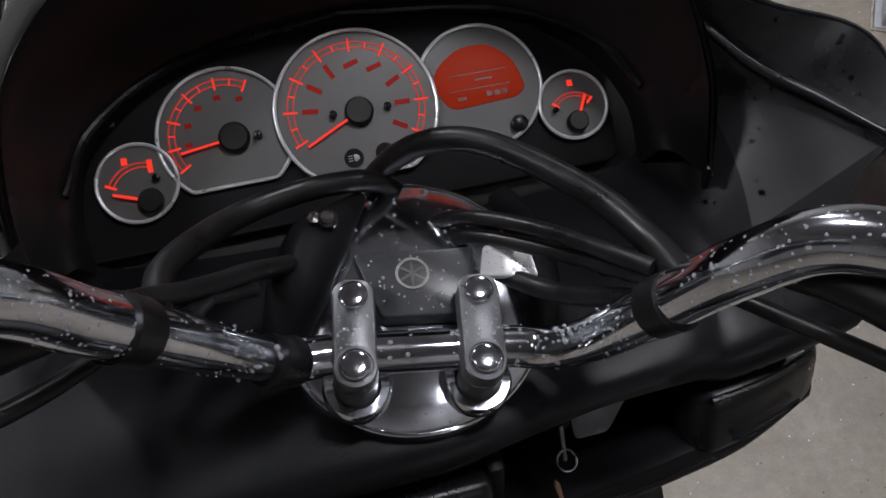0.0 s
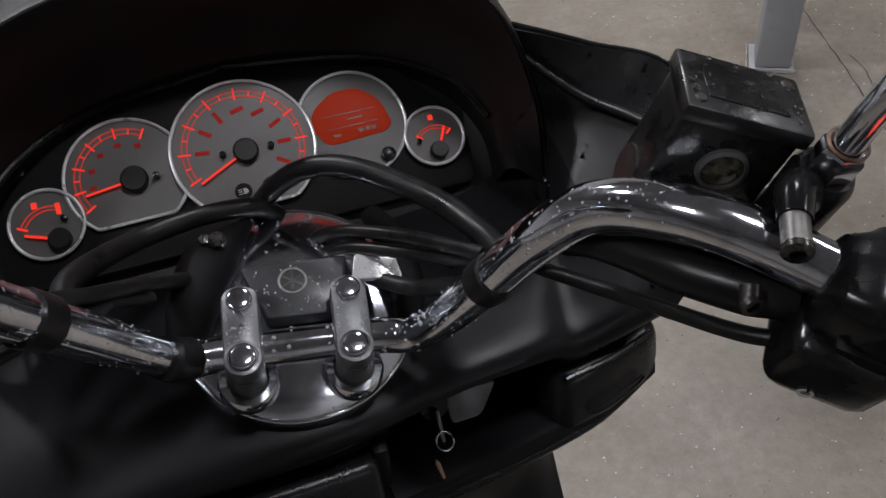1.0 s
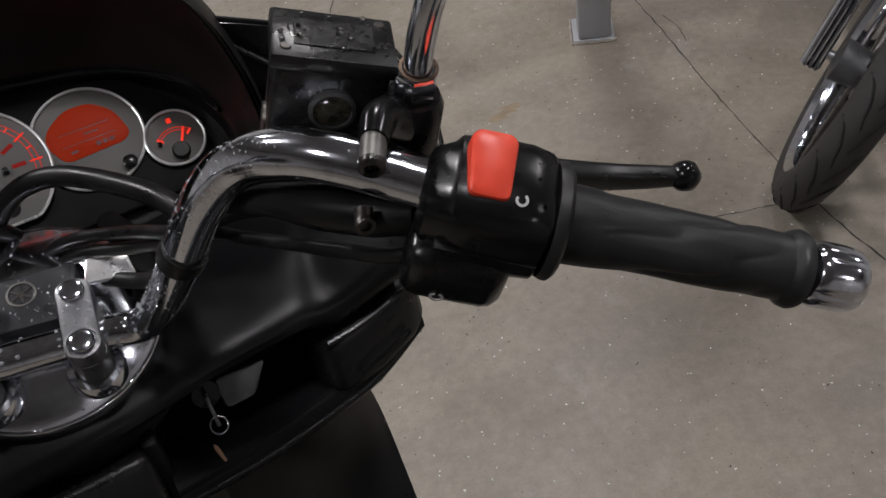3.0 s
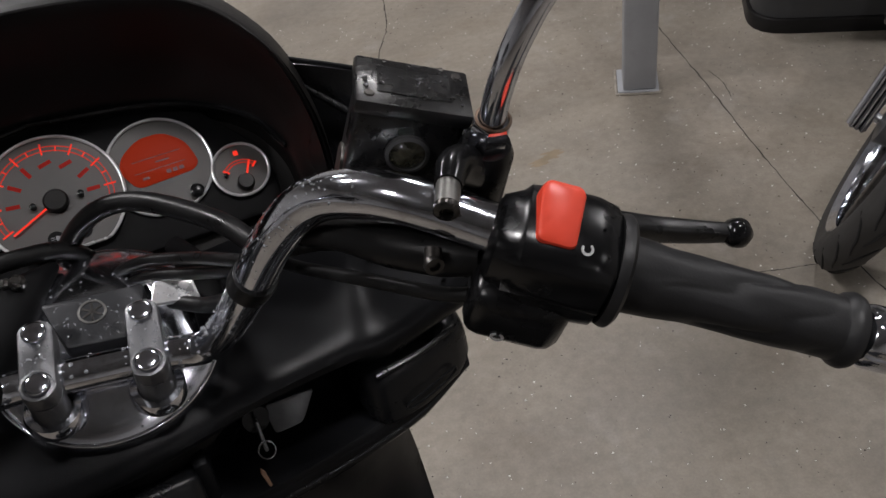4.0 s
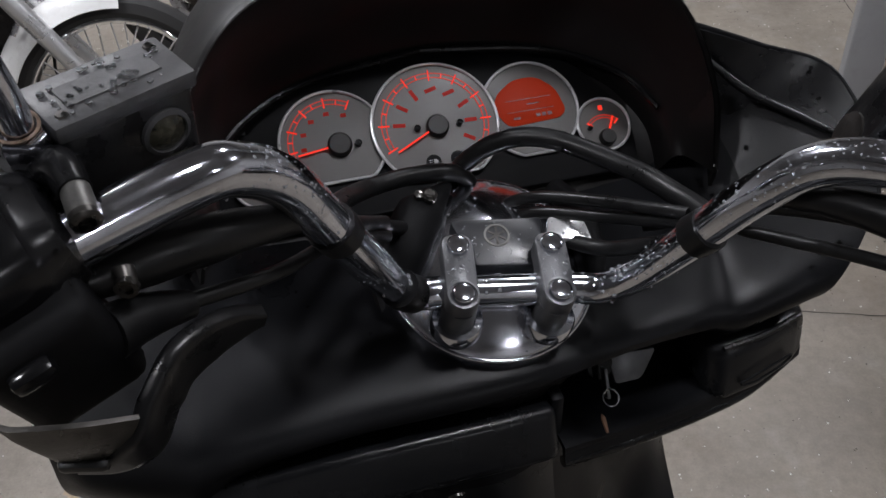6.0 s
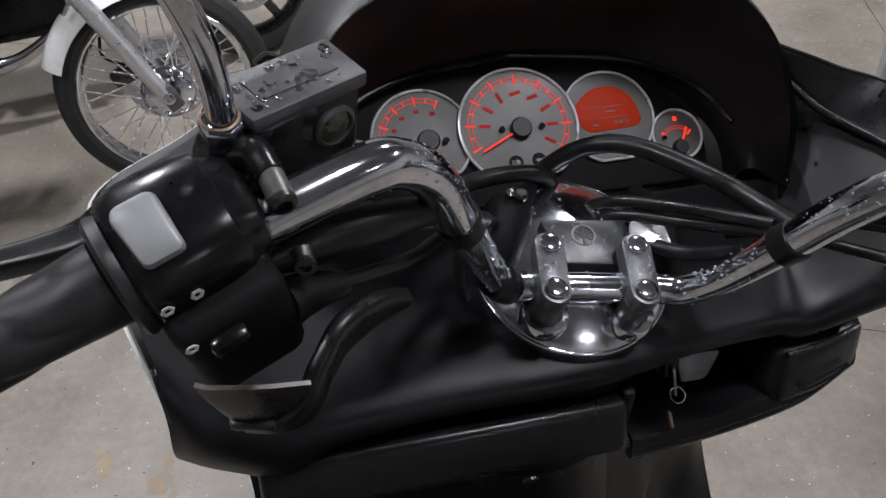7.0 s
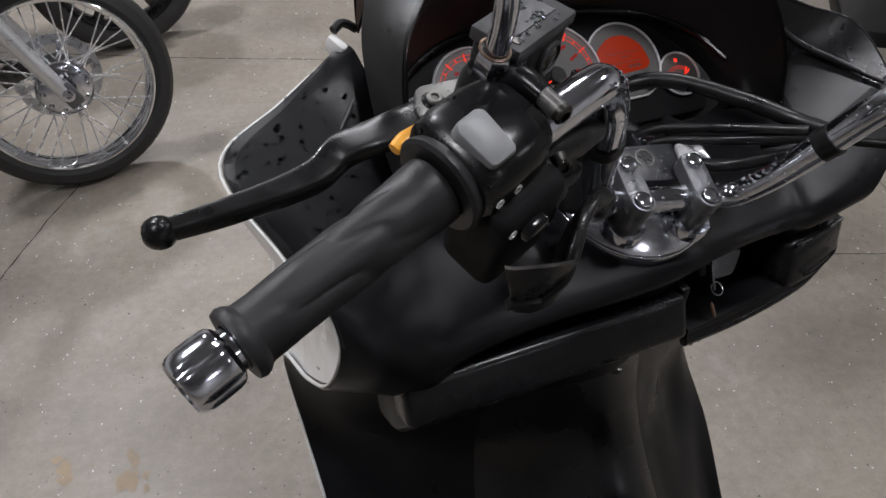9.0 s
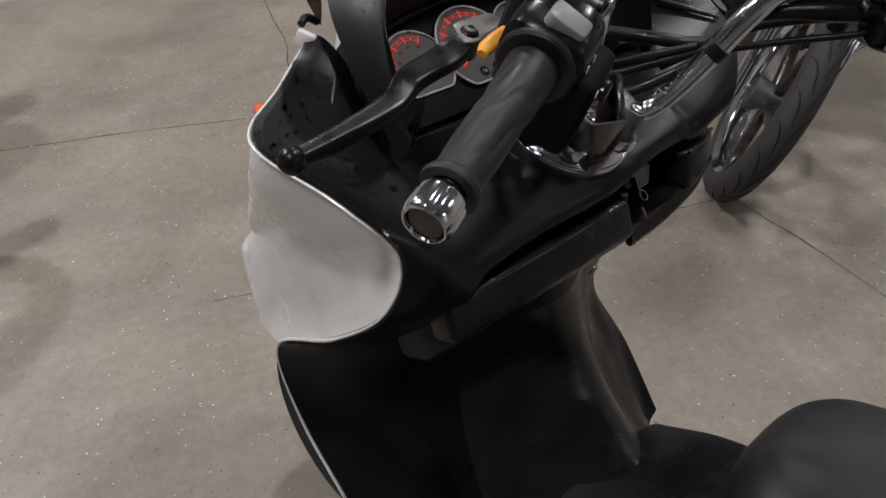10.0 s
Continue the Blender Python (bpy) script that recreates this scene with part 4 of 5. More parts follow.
drops(silver, ((0.041, 0.046, -0.002), (0.024, 0, 0), (0, 0.013, 0), (0, 0, 1)), 37, 0.0005, 0.0012, 18, BARS, METAL_WATER)
sp("tab_bolt", lathe([(0.006, 0), (0.006, 0.004), (0.004, 0.006), (0, 0.006)], 12), DARK_STEEL, plate, M=BARS @ pose(-0.050, 0.082, 0.0))
sp("tab_bolt", lathe([(0.004, 0), (0.004, 0.004), (0, 0.005)], 6), DARK_STEEL, plate, M=BARS @ pose(-0.058, 0.083, 0.0))

sp("cable_gaiter", tube([(-0.076, 0.016, -0.034), (-0.070, 0.045, -0.022), (-0.056, 0.078, -0.020), (-0.030, 0.112, -0.026)], [0.010, 0.019, 0.020, 0.004], 14, 6), BEZEL, plate, "black rubber cable gaiter", BARS)
sp("cable_gaiter", tube([(0.074, 0.016, -0.036), (0.076, 0.048, -0.026), (0.070, 0.082, -0.022), (0.058, 0.110, -0.026)], [0.009, 0.013, 0.013, 0.008], 14, 6), BEZEL, plate, "black rubber cable gaiter", BARS)

drops(plate, ((-0.030, 0.024, 0.001), (0.058, 0, 0), (0, 0.034, 0), (0, 0, 1)), 38, 0.0004, 0.0009, 46, BARS, METAL_WATER)

# handlebar
bar_r = [(0.0, 0, 0), (0.045, 0, 0), (0.068, -0.004, 0.006), (0.084, -0.010, 0.035), (0.100, -0.014, 0.080), (0.120, -0.018, 0.138), (0.140, -0.023, 0.172), (0.163, -0.042, 0.196), (0.191, -0.065, 0.206), (0.247, -0.105, 0.202)]
bar_l = [(0.0, 0, 0), (-0.049, 0, 0), (-0.072, -0.004, 0.006), (-0.088, -0.010, 0.035), (-0.108, -0.018, 0.082), (-0.132, -0.029, 0.142), (-0.148, -0.034, 0.178), (-0.167, -0.044, 0.202), (-0.189, -0.058, 0.211), (-0.259, -0.101, 0.207)]
handlebar = sp("handlebar", tube(list(reversed(bar_l)) + bar_r[1:], [0.0130] * 6 + [0.0118] * 7 + [0.0130] * 6, 20, 8), CHROME, label="bent chrome handlebar tube beaded with rain", M=BARS)
sp("cable_tie", tube([(0.102, -0.014, 0.086), (0.107, -0.016, 0.100)], 0.0146, 14, 1), HOSE, handlebar, M=BARS)
sp("cable_tie", tube([(-0.121, -0.024, 0.115), (-0.127, -0.027, 0.130)], 0.0146, 14, 1), HOSE, handlebar, M=BARS)
sp("rubber_sleeve", tube([(-0.070, -0.004, 0.007), (-0.076, -0.007, 0.015), (-0.081, -0.009, 0.025)], 0.0138, 16, 4), HOSE, handlebar, "black sleeve on the bar", BARS)


def bar_drops(points, radius, count, seed, low=0.0005, high=0.0017):
    """Beads of water sitting on the upper half of a tube."""
    rng = random.Random(seed)
    path = spline(points, 12)
    bm = bmesh.new()
    for _ in range(count):
        k = rng.randrange(1, len(path) - 1)
        t = (path[k + 1] - path[k - 1]).normalized()
        up = Vector((0, -0.25, 1))
        up = (up - t * up.dot(t)).normalized()
        side = up.cross(t)
        a = rng.gauss(0.0, 0.75)
        n = up * math.cos(a) + side * math.sin(a)
        p = path[k].lerp(path[k + 1], rng.random()) + n * radius
        r = rng.uniform(low, high) * (1.4 if rng.random() < 0.1 else 1)
        lathe([(r, -0.0004), (r * 0.92, r * 0.3), (r * 0.6, r * 0.58), (r * 0.15, r * 0.68)], 8, axes(p, n, t), bm)
    part("rain_water", bm, METAL_WATER, handlebar, "beads of rain water", BARS, kind="stuff")


bar_drops(bar_r[3:9], 0.0127, 330, 41, 0.0003, 0.0009)
bar_drops(bar_l[3:9], 0.0127, 330, 42, 0.0003, 0.0009)
bar_drops(bar_r[0:4], 0.0117, 40, 43)
bar_drops(bar_l[0:4], 0.0117, 40, 44)


def control_side(s):
    """Grip, switch housing, lever, brake reservoir and mirror stem of one side (s = 1 right, -1 left)."""
    CB = BARS @ Matrix.Translation((0.007, 0.005, -0.001) if s > 0 else (0.003, 0.003, -0.003))
    gi = Vector((0.268, -0.127, 0.200)) if s > 0 else Vector((-0.296, -0.117, 0.206))
    go = Vector((0.371, -0.1842, 0.1933)) if s > 0 else Vector((-0.403, -0.184, 0.187))
    ax = (go - gi).normalized()
    A = axes(gi, ax, (0, 0, 1))          # z outwards along the grip, x upwards
    Am = CB @ A
    L = (go - gi).length
    body = []
    for z, r in [(q.x, q.y) for q in spline([(0.0, 0.0196, 0), (0.010, 0.0192, 0), (0.026, 0.0179, 0), (L * 0.5, 0.0168, 0), (L * 0.75, 0.0168, 0), (L - 0.012, 0.0166, 0), (L - 0.008, 0.0170, 0)], 12)]:
        wear = max(0.0, math.sin(math.pi * min(1.0, max(0.0, (z - 0.012) / (L - 0.024))))) ** 0.7
        loop = []
        for k in range(120):
            a = 2 * math.pi * k / 120
            fold = math.sin(2 * a + s * 58 * z + 0.5 * math.sin(70 * z)) + 0.35 * math.sin(5 * a - s * 40 * z + 1.1)
            q = r + wear * (0.0017 * (min(1.0, abs(fold)) ** 0.8 - 0.6) - 0.0003 * math.exp(-(fold / 0.2) ** 2))
            loop.append((q * math.cos(a), q * math.sin(a), z))
        body.append(loop)
    grip = sp("grip", rings(bmesh.new(), body), RUBBER, handlebar, "worn black rubber grip with twisted folds", Am)
    sp("grip_end", lathe([(0.0125, L - 0.010), (0.0168, L - 0.009), (0.0190, L - 0.006), (0.0198, L - 0.003), (0.0188, L), (0.0125, L)], 32, hollow=True), RUBBER, grip, M=Am)
    sp("bar_neck", lathe([(0.0115, L - 0.001), (0.0115, L + 0.006)], 24), CHROME, handlebar, M=Am)
    flutes = []
    for z, r in ((0.0035, 0.0115), (0.0046, 0.0134), (0.0068, 0.0147), (0.010, 0.0152), (0.020, 0.0153), (0.0245, 0.0150), (0.0278, 0.0142), (0.0298, 0.0130), (0.0302, 0.0120), (0.0275, 0.0112)):
        deep = 0.0013 if 0.005 < z < 0.028 else 0.0004
        flutes.append([((r * 1.09 - deep * max(0.0, math.cos(5 * a)) ** 4) * math.cos(a), (r * 1.09 - deep * max(0.0, math.cos(5 * a)) ** 4) * math.sin(a), L + z) for a in [2 * math.pi * k / 80 for k in range(80)]])
    knob = sp("bar_end", rings(bmesh.new(), flutes, caps=False), CHROME, handlebar, "fluted chrome bar end weight", Am)
    sp("end_plug", lathe([(0.0116, 0), (0.0110, 0.0012), (0.005, 0.0022), (0, 0.0022)], 28), DARK_STEEL, knob, "dark recessed end plug", Am @ pose(0, 0, L + 0.0268))
    # switch housing
    loops = []
    for z, w, h, dx in ((-0.070, 0.014, 0.014, 0.0), (-0.067, 0.0205, 0.0200, 0.000), (-0.058, 0.0240, 0.0235, 0.001), (-0.0555, 0.0262, 0.0258, 0.002), (-0.045, 0.028, 0.0275, 0.002), (-0.022, 0.0285, 0.0275, 0.002), (-0.012, 0.0275, 0.026, 0.001), (-0.009, 0.024, 0.024, 0.0)):
        loop = []
        for k in range(28):
            a = 2 * math.pi * k / 28
            c, q = math.cos(a), math.sin(a)
            e = 0.62
            loop.append((dx + h * math.copysign(abs(c) ** e, c), (w if s > 0 else w * 1.12) * math.copysign(abs(q) ** e, q), z))
        loops.append(loop)
    housing = sp("switch_housing", rings(bmesh.new(), loops), GLOSS_BLACK, handlebar, "glossy black switch housing", Am)
    sp("housing_seam", rings(bmesh.new(), [[(0.0, w, -0.060), (0.0012, w * 1.012, -0.060), (0.0012, w * 1.012, -0.012), (0.0, w, -0.012)] for w in (-0.0288, 0.0288)]), HOOD_PLASTIC, housing, M=Am)
    sp("grip_flange", lathe([(0.014, -0.009), (0.028, -0.009), (0.029, -0.006), (0.029, -0.004), (0.027, -0.002), (0.014, -0.002)], 32, hollow=True), RUBBER, housing, M=Am)
    back = Vector((0, -1, 0))
    by = -1 if A.col[1].xyz.dot(back) < 0 else 1     # which way y of A faces the rider
    # rider-side face lies at y = by * 0.028
    F = Am @ pose(-0.002, by * 0.0275, -0.040)
    if s > 0:
        sp("lower_pod", box((0.040, 0.044, 0.052), A @ pose(-0.026, by * 0.010, -0.046), 0.010, 3), GLOSS_BLACK, housing, M=CB)
    else:
        lower = sp("lower_pod", box((0.076, 0.040, 0.054), A @ pose(-0.035, by * 0.025, -0.036), 0.009, 3), BEZEL, housing, "dull black lower half of the switch block", CB)
        sp("cable_socket", tube([(-0.226, -0.112, 0.176), (-0.214, -0.100, 0.168), (-0.196, -0.088, 0.156)], [0.013, 0.011, 0.007], 14, 5), HOSE, lower, M=CB)
        foot = sp("lever_bracket", patch([[(-0.257, -0.153, 0.182), (-0.253, -0.155, 0.172), (-0.249, -0.155, 0.162)], [(-0.250, -0.154, 0.181), (-0.246, -0.156, 0.164), (-0.241, -0.156, 0.146)], [(-0.228, -0.152, 0.177), (-0.226, -0.154, 0.162), (-0.226, -0.155, 0.146)], [(-0.207, -0.147, 0.170), (-0.210, -0.149, 0.163), (-0.214, -0.151, 0.156)]], 4, 4, 0.0025), DARK_STEEL, housing, "dull bent steel lever bracket", BARS)
        sp("bracket_foot", box((0.022, 0.008, 0.008), pose(-0.234, -0.155, 0.143, 0, 0, -2), 0.003, 2), HOSE, foot, M=BARS)
    sp("starter_button", lathe([(0.007, 0), (0.007, 0.006), (0.005, 0.008), (0, 0.008)], 18, A @ pose(-0.034, by * 0.020, -0.034) @ axes((0, 0, 0), (0, by, 0))), GLOSS_BLACK, housing, M=CB)
    if s > 0:
        sp("print_mark", arc(0.0030, 20, 340, 0.0007, 0.0005, 14), WHITE_INK, housing, "small white starter mark", CB @ A @ pose(-0.036, by * 0.0323, -0.052) @ axes((0, 0, 0), (0, by, 0), (1, 0, 0)))
    rocker = [(-0.014, -0.011), (0.014, -0.011), (0.017, -0.008), (0.017, 0.008), (0.012, 0.011), (-0.014, 0.008)]
    rz = -0.043 if s > 0 else -0.0245
    R = A @ (pose(0.0275, by * 0.001, rz) if s > 0 else pose(0.0262, by * 0.007, rz) @ Matrix.Scale(0.96, 4)) @ (axes((0, 0, 0), (0.93, by * 0.36, 0), (0.36, -by * 0.93, 0)) if s > 0 else axes((0, 0, 0), (0.975, by * 0.22, 0), (0.22, -by * 0.975, 0)))
    sp("engine_switch" if s > 0 else "beam_switch", slab(rocker, -0.006, 0.0085, 0.004, 0.003), RED_SWITCH if s > 0 else GREY_SWITCH, housing, "orange-red rocker switch" if s > 0 else "grey rocker switch", CB @ R)
    if s > 0:
        sp("print_mark", arc(0.0024, 60, 330, 0.0006, 0.0006, 16), WHITE_INK, housing, "white circular arrow", CB @ A @ pose(0.0292, by * 0.0144, -0.027) @ axes((0, 0, 0), (0.92, by * 0.39, 0), (1, 0, 0)))
    else:
        for u, v, z, n in ((0.011, 0.0318, -0.0150, (0.15, by, 0)), (0.011, 0.0318, -0.0284, (0.15, by, 0)), (0.0235, 0.0175, -0.0395, (0.85, by * 0.5, 0)), (-0.004, 0.0450, -0.0150, (0.1, by, 0))):
            sp("print_mark", arc(0.0023, 0, 360, 0.0008, 0.0006, 6), WHITE_INK, housing, "small white arrow outline", CB @ A @ pose(u, by * v, z) @ axes((0, 0, 0), n, (0, 0, 1)))
        sp("turn_slider", box((0.010, 0.010, 0.018), A @ pose(-0.010, by * 0.047, -0.030), 0.003, 2), GLOSS_BLACK, housing, M=CB)
        sp("lever_adjuster", tube([(-0.306, -0.078, 0.191), (-0.299, -0.073, 0.192), (-0.286, -0.066, 0.193), (-0.272, -0.058, 0.194)], [0.004, 0.0058, 0.0056, 0.003], 12, 5, flat=0.8), YELLOW, housing, "amber-yellow lever adjuster", CB)
    surface_drops(housing, lambda p: True, 22, 90 + s, 0.0004, 0.0014)
    # reservoir
    C = Vector((0.1915, -0.011, 0.232)) if s > 0 else Vector((-0.223, -0.020, 0.234))
    yaw = -16 if s > 0 else 38
    Rm = pose(*C, -10 if s > 0 else -8, 8 if s > 0 else 6, yaw)
    rl, rd = (0.057, 0.037) if s > 0 else (0.062, 0.030)
    res = sp("brake_reservoir", box((rl, rd, 0.060), Rm @ pose(0, 0, -0.037), 0.004, 3), BOX_BLACK, handlebar, "square black brake fluid reservoir", CB)
    # the left lid has the paler BOX_LID colour, the right lid the black
    top = sp("reservoir_lid", box((rl + 0.004, rd + 0.004, 0.009), Rm @ pose(0, 0, -0.0045), 0.002, 2), BOX_BLACK if s > 0 else BOX_LID, res, "dull black lid dotted with rain" if s > 0 else "grey lid wet with rain", CB)
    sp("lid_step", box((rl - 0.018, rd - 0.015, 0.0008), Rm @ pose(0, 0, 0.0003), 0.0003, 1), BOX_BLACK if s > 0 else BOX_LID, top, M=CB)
    for q in (-1, 1):
        sp("lid_screw", lathe([(0.0028, 0), (0.0024, 0.0009), (0, 0.0009)], 12, Rm @ pose((rl / 2 - 0.005) * q, (rd / 2 - 0.005) * q, 0)), DARK_STEEL, top, M=CB)
    W = Rm @ pose(0.002 if s > 0 else 0.014, -rd / 2, -0.030 if s > 0 else -0.026) @ axes((0, 0, 0), (0, -1, 0))
    sp("sight_glass_rim", lathe([(0.0120, 0), (0.0118, 0.0020), (0.0098, 0.0028), (0.0095, 0.0012)], 32, W, hollow=True), BOX_LID, res, M=CB)
    sp("sight_glass", lathe([(0.0096, -0.001), (0.0096, 0.0014), (0.006, 0.0028), (0, 0.0034)], 28, W), SIGHT, res, "cloudy sight glass", CB)
    drops(top, (Rm @ Vector((-rl / 2 + 0.002, -rd / 2 + 0.002, 0.001)), (Rm.to_3x3() @ Vector((rl - 0.004, 0, 0))), (Rm.to_3x3() @ Vector((0, rd - 0.004, 0))), (0, 0, 1)), 50 + s, 0.0006, 0.0015 if s > 0 else 0.0019, 26 if s > 0 else 48, CB)
    mc = sp("master_cylinder", tube([Rm @ Vector((-0.03 * s, 0.0, -0.060)), Rm @ Vector((0.045 * s, 0.0, -0.060))], 0.0135, 18, 1), DARK_STEEL, handlebar, "grey alloy master cylinder", CB)
    m0 = Vector((0.219, -0.050, 0.214)) if s > 0 else Vector((-0.252, -0.052, 0.214))
    sp("mirror_boss", lathe([(0.015, -0.030), (0.015, 0.004), (0.0125, 0.010)], 20, pose(*m0)), GLOSS_BLACK, mc, M=CB)
    sp("stem_nut", lathe([(0.0098, 0), (0.0106, 0.001), (0.0106, 0.013), (0.0092, 0.0155)], 6, pose(*(m0 + Vector((0, 0, 0.010))))), CHROME, mc, "bright hexagon nut", CB)
    sp("stem_collar", lathe([(0.0080, 0), (0.0094, 0.0003), (0.0094, 0.0011), (0.0080, 0.0014)], 24, pose(*(m0 + Vector((0.0008 * s, 0.0008, 0.0255)))), hollow=True), RUST_STEEL, mc, "rusty ring over the nut", CB)
    sp("mirror_stem", tube([m0 + Vector(q) for q in ((0, 0, 0.022), (0.001 * s, 0.002, 0.045), (0.006 * s, 0.005, 0.071), (0.018 * s, 0.010, 0.097), (0.042 * s, 0.017, 0.118), (0.088 * s, 0.024, 0.132))], 0.0068, 16, 8), CHROME, handlebar, "pitted chrome mirror stem", CB)
    b0 = Vector((0.183, -0.090, 0.232)) if s > 0 else Vector((-0.224, -0.090, 0.233))
    b1 = b0 + Vector((0.007 * s, 0.017, -0.002))
    bolt = sp("clamp_bolt", tube([b1, b0], 0.0060, 18, 1), DULL_STEEL, mc, "grey clamp bolt", CB)
    sp("clamp_arm", tube([b0.lerp(b1, 0.75), b1 + Vector((0.008 * s, 0.012, -0.004)), m0 + Vector((0, 0, -0.010))], [0.0070, 0.0088, 0.0125], 16, 5), GLOSS_BLACK, mc, M=CB)
    sp("bolt_socket", lathe([(0.0064, 0), (0.0064, 0.003), (0.0052, 0.0042), (0.0035, 0.0045), (0.0035, 0.001), (0, 0.001)], 12, axes(b0, b0 - b1)), DARK_STEEL, bolt, M=CB)
    b2 = Vector((0.179, -0.095, 0.194)) if s > 0 else Vector((-0.214, -0.102, 0.200))
    sp("cable_boot", tube([(0.126, -0.022, 0.132), (0.146, -0.040, 0.154), (0.168, -0.064, 0.170), (0.190, -0.084, 0.182), (0.206, -0.094, 0.188)] if s > 0 else [(-0.140, -0.034, 0.140), (-0.158, -0.046, 0.160), (-0.184, -0.064, 0.176), (-0.212, -0.082, 0.186), (-0.234, -0.094, 0.190)], [0.004, 0.009, 0.012, 0.012, 0.009], 14, 6), HOSE, handlebar, "black rubber cable boot", CB)
    low = sp("clamp_bolt", tube([b2 + Vector((0.002 * s, 0.007, 0.002)), b2], 0.0046, 14, 1), DARK_STEEL, mc, M=CB)
    sp("bolt_socket", lathe([(0.0054, 0), (0.0050, 0.003), (0.003, 0.003), (0.003, 0.001), (0, 0.001)], 12, axes(b2, (0, -1, 0.3))), DARK_STEEL, low, M=CB)
    # lever
    piv = Vector((0.252, -0.052, 0.138)) if s > 0 else Vector((-0.260, -0.014, 0.147))
    ball = Vector((0.421, -0.063, 0.098)) if s > 0 else Vector((-0.433, -0.068, 0.108))
    if s > 0:
        pts = [piv, (0.286, -0.050, 0.130), (0.314, -0.044, 0.118), (0.362, -0.048, 0.101), (0.398, -0.056, 0.097), ball]
    else:
        pts = [piv, (-0.289, -0.030, 0.149), (-0.319, -0.031, 0.131), (-0.341, -0.045, 0.122), (-0.392, -0.058, 0.111), ball]
    lever = sp("brake_lever", blade(pts, [0.0105, 0.0125, 0.0115, 0.0100, 0.0072, 0.0060] if s < 0 else [0.0095, 0.0100, 0.0090, 0.0076, 0.0062, 0.0055], [0.0055, 0.0060, 0.0066, 0.0074, 0.0082, 0.0064] if s < 0 else [0.0055, 0.0068, 0.0076, 0.0080, 0.0074, 0.0056]), LEVER_BLACK, handlebar, "black brake lever with a ball end", CB)
    sp("lever_ball", lathe([(0.002, -0.0108), (0.0065, -0.0088), (0.0106, -0.003), (0.0106, 0.003), (0.0065, 0.0088), (0.001, 0.0108)], 20, pose(*ball)), GLOSS_BLACK, lever, M=CB)
    pv = sp("lever_pivot", lathe([(0.0118, -0.010), (0.0118, 0.004), (0.0085, 0.005), (0.0082, 0.010), (0.0066, 0.0115), (0, 0.0115)], 18, pose(*piv)), GLOSS_BLACK, lever, "black pivot boss", CB)
    sp("pivot_screw", lathe([(0.0056, 0), (0.0056, 0.002), (0.0045, 0.003), (0.0028, 0.003), (0.0028, 0.001), (0, 0.001)], 16, pose(*(piv + Vector((0, 0, 0.0115))))), DULL_STEEL, pv, "pale pivot screw", CB)
    if s < 0:
        ear = sp("pivot_plate", slab([(-0.016, -0.014), (0.014, -0.015), (0.040, 0.006), (0.034, 0.020), (0.004, 0.014), (-0.012, 0.010)], -0.003, 0.003, 0.006, 0.0012), DULL_STEEL, pv, "bright wet lever mount", CB @ pose(*(piv + Vector((0.002, 0.002, 0.007)))))
        surface_drops(ear, lambda p: True, 26, 97, 0.0005, 0.0014, material=METAL_WATER)
    # cables down from the switch housing
    sp("control_cable", tube([(0.206, -0.106, 0.172) if s > 0 else (-0.240, -0.116, 0.180), (0.189, -0.093, 0.158) if s > 0 else (-0.205, -0.092, 0.160), (0.160 * s, -0.055, 0.125), (0.134 * s, -0.016, 0.088), (0.116 * s, 0.004, 0.072), (0.090 * s, 0.024, 0.036)], 0.0042, 10, 8), HOSE, handlebar, M=CB)
    sp("control_cable", tube([(0.200, -0.094, 0.180) if s > 0 else (-0.240, -0.100, 0.190), (0.170, -0.050, 0.148) if s > 0 else (-0.186, -0.056, 0.152), (0.140 * s, -0.014, 0.112), (0.114 * s, 0.006, 0.080), (0.092 * s, 0.030, 0.044)], 0.0050, 10, 8), HOSE, handlebar, M=CB)


control_side(1)
control_side(-1)

# hoses over the dash
for name, pts, r in (("brake_hose", [(-0.030, 0.128, -0.060), (-0.016, 0.130, -0.022), (0.010, 0.128, 0.010), (0.044, 0.114, 0.029), (0.091, 0.070, 0.049), (0.112, 0.030, 0.068), (0.116, -0.002, 0.090)], 0.0078), ("brake_hose", [(-0.122, -0.004, 0.088), (-0.124, 0.030, 0.062), (-0.100, 0.080, 0.014), (-0.058, 0.108, -0.006), (-0.020, 0.122, -0.024), (0.0, 0.126, -0.060)], 0.0072), ("throttle_cable", [(0.010, 0.090, -0.060), (0.014, 0.091, -0.026), (0.036, 0.082, -0.002), (0.072, 0.056, 0.028), (0.108, 0.008, 0.080)], 0.0048), ("throttle_cable", [(0.014, 0.078, -0.060), (0.020, 0.079, -0.028), (0.040, 0.071, -0.007), (0.076, 0.046, 0.022), (0.111, 0.002, 0.078)], 0.0048), ("wiring_loom", [(-0.112, -0.004, 0.075), (-0.100, 0.030, 0.040), (-0.070, 0.06, -0.008), (-0.058, 0.074, -0.030), (-0.054, 0.080, -0.060)], 0.0055), ("wiring_loom", [(0.112, -0.010, 0.080), (0.096, 0.010, 0.040), (0.075, 0.030, 0.004), (0.05, 0.05, -0.012)], 0.0060)):
    sp(name, tube(pts, r, 12, 10), HOSE, label="black rubber hose" if "hose" in name else "", M=BARS)

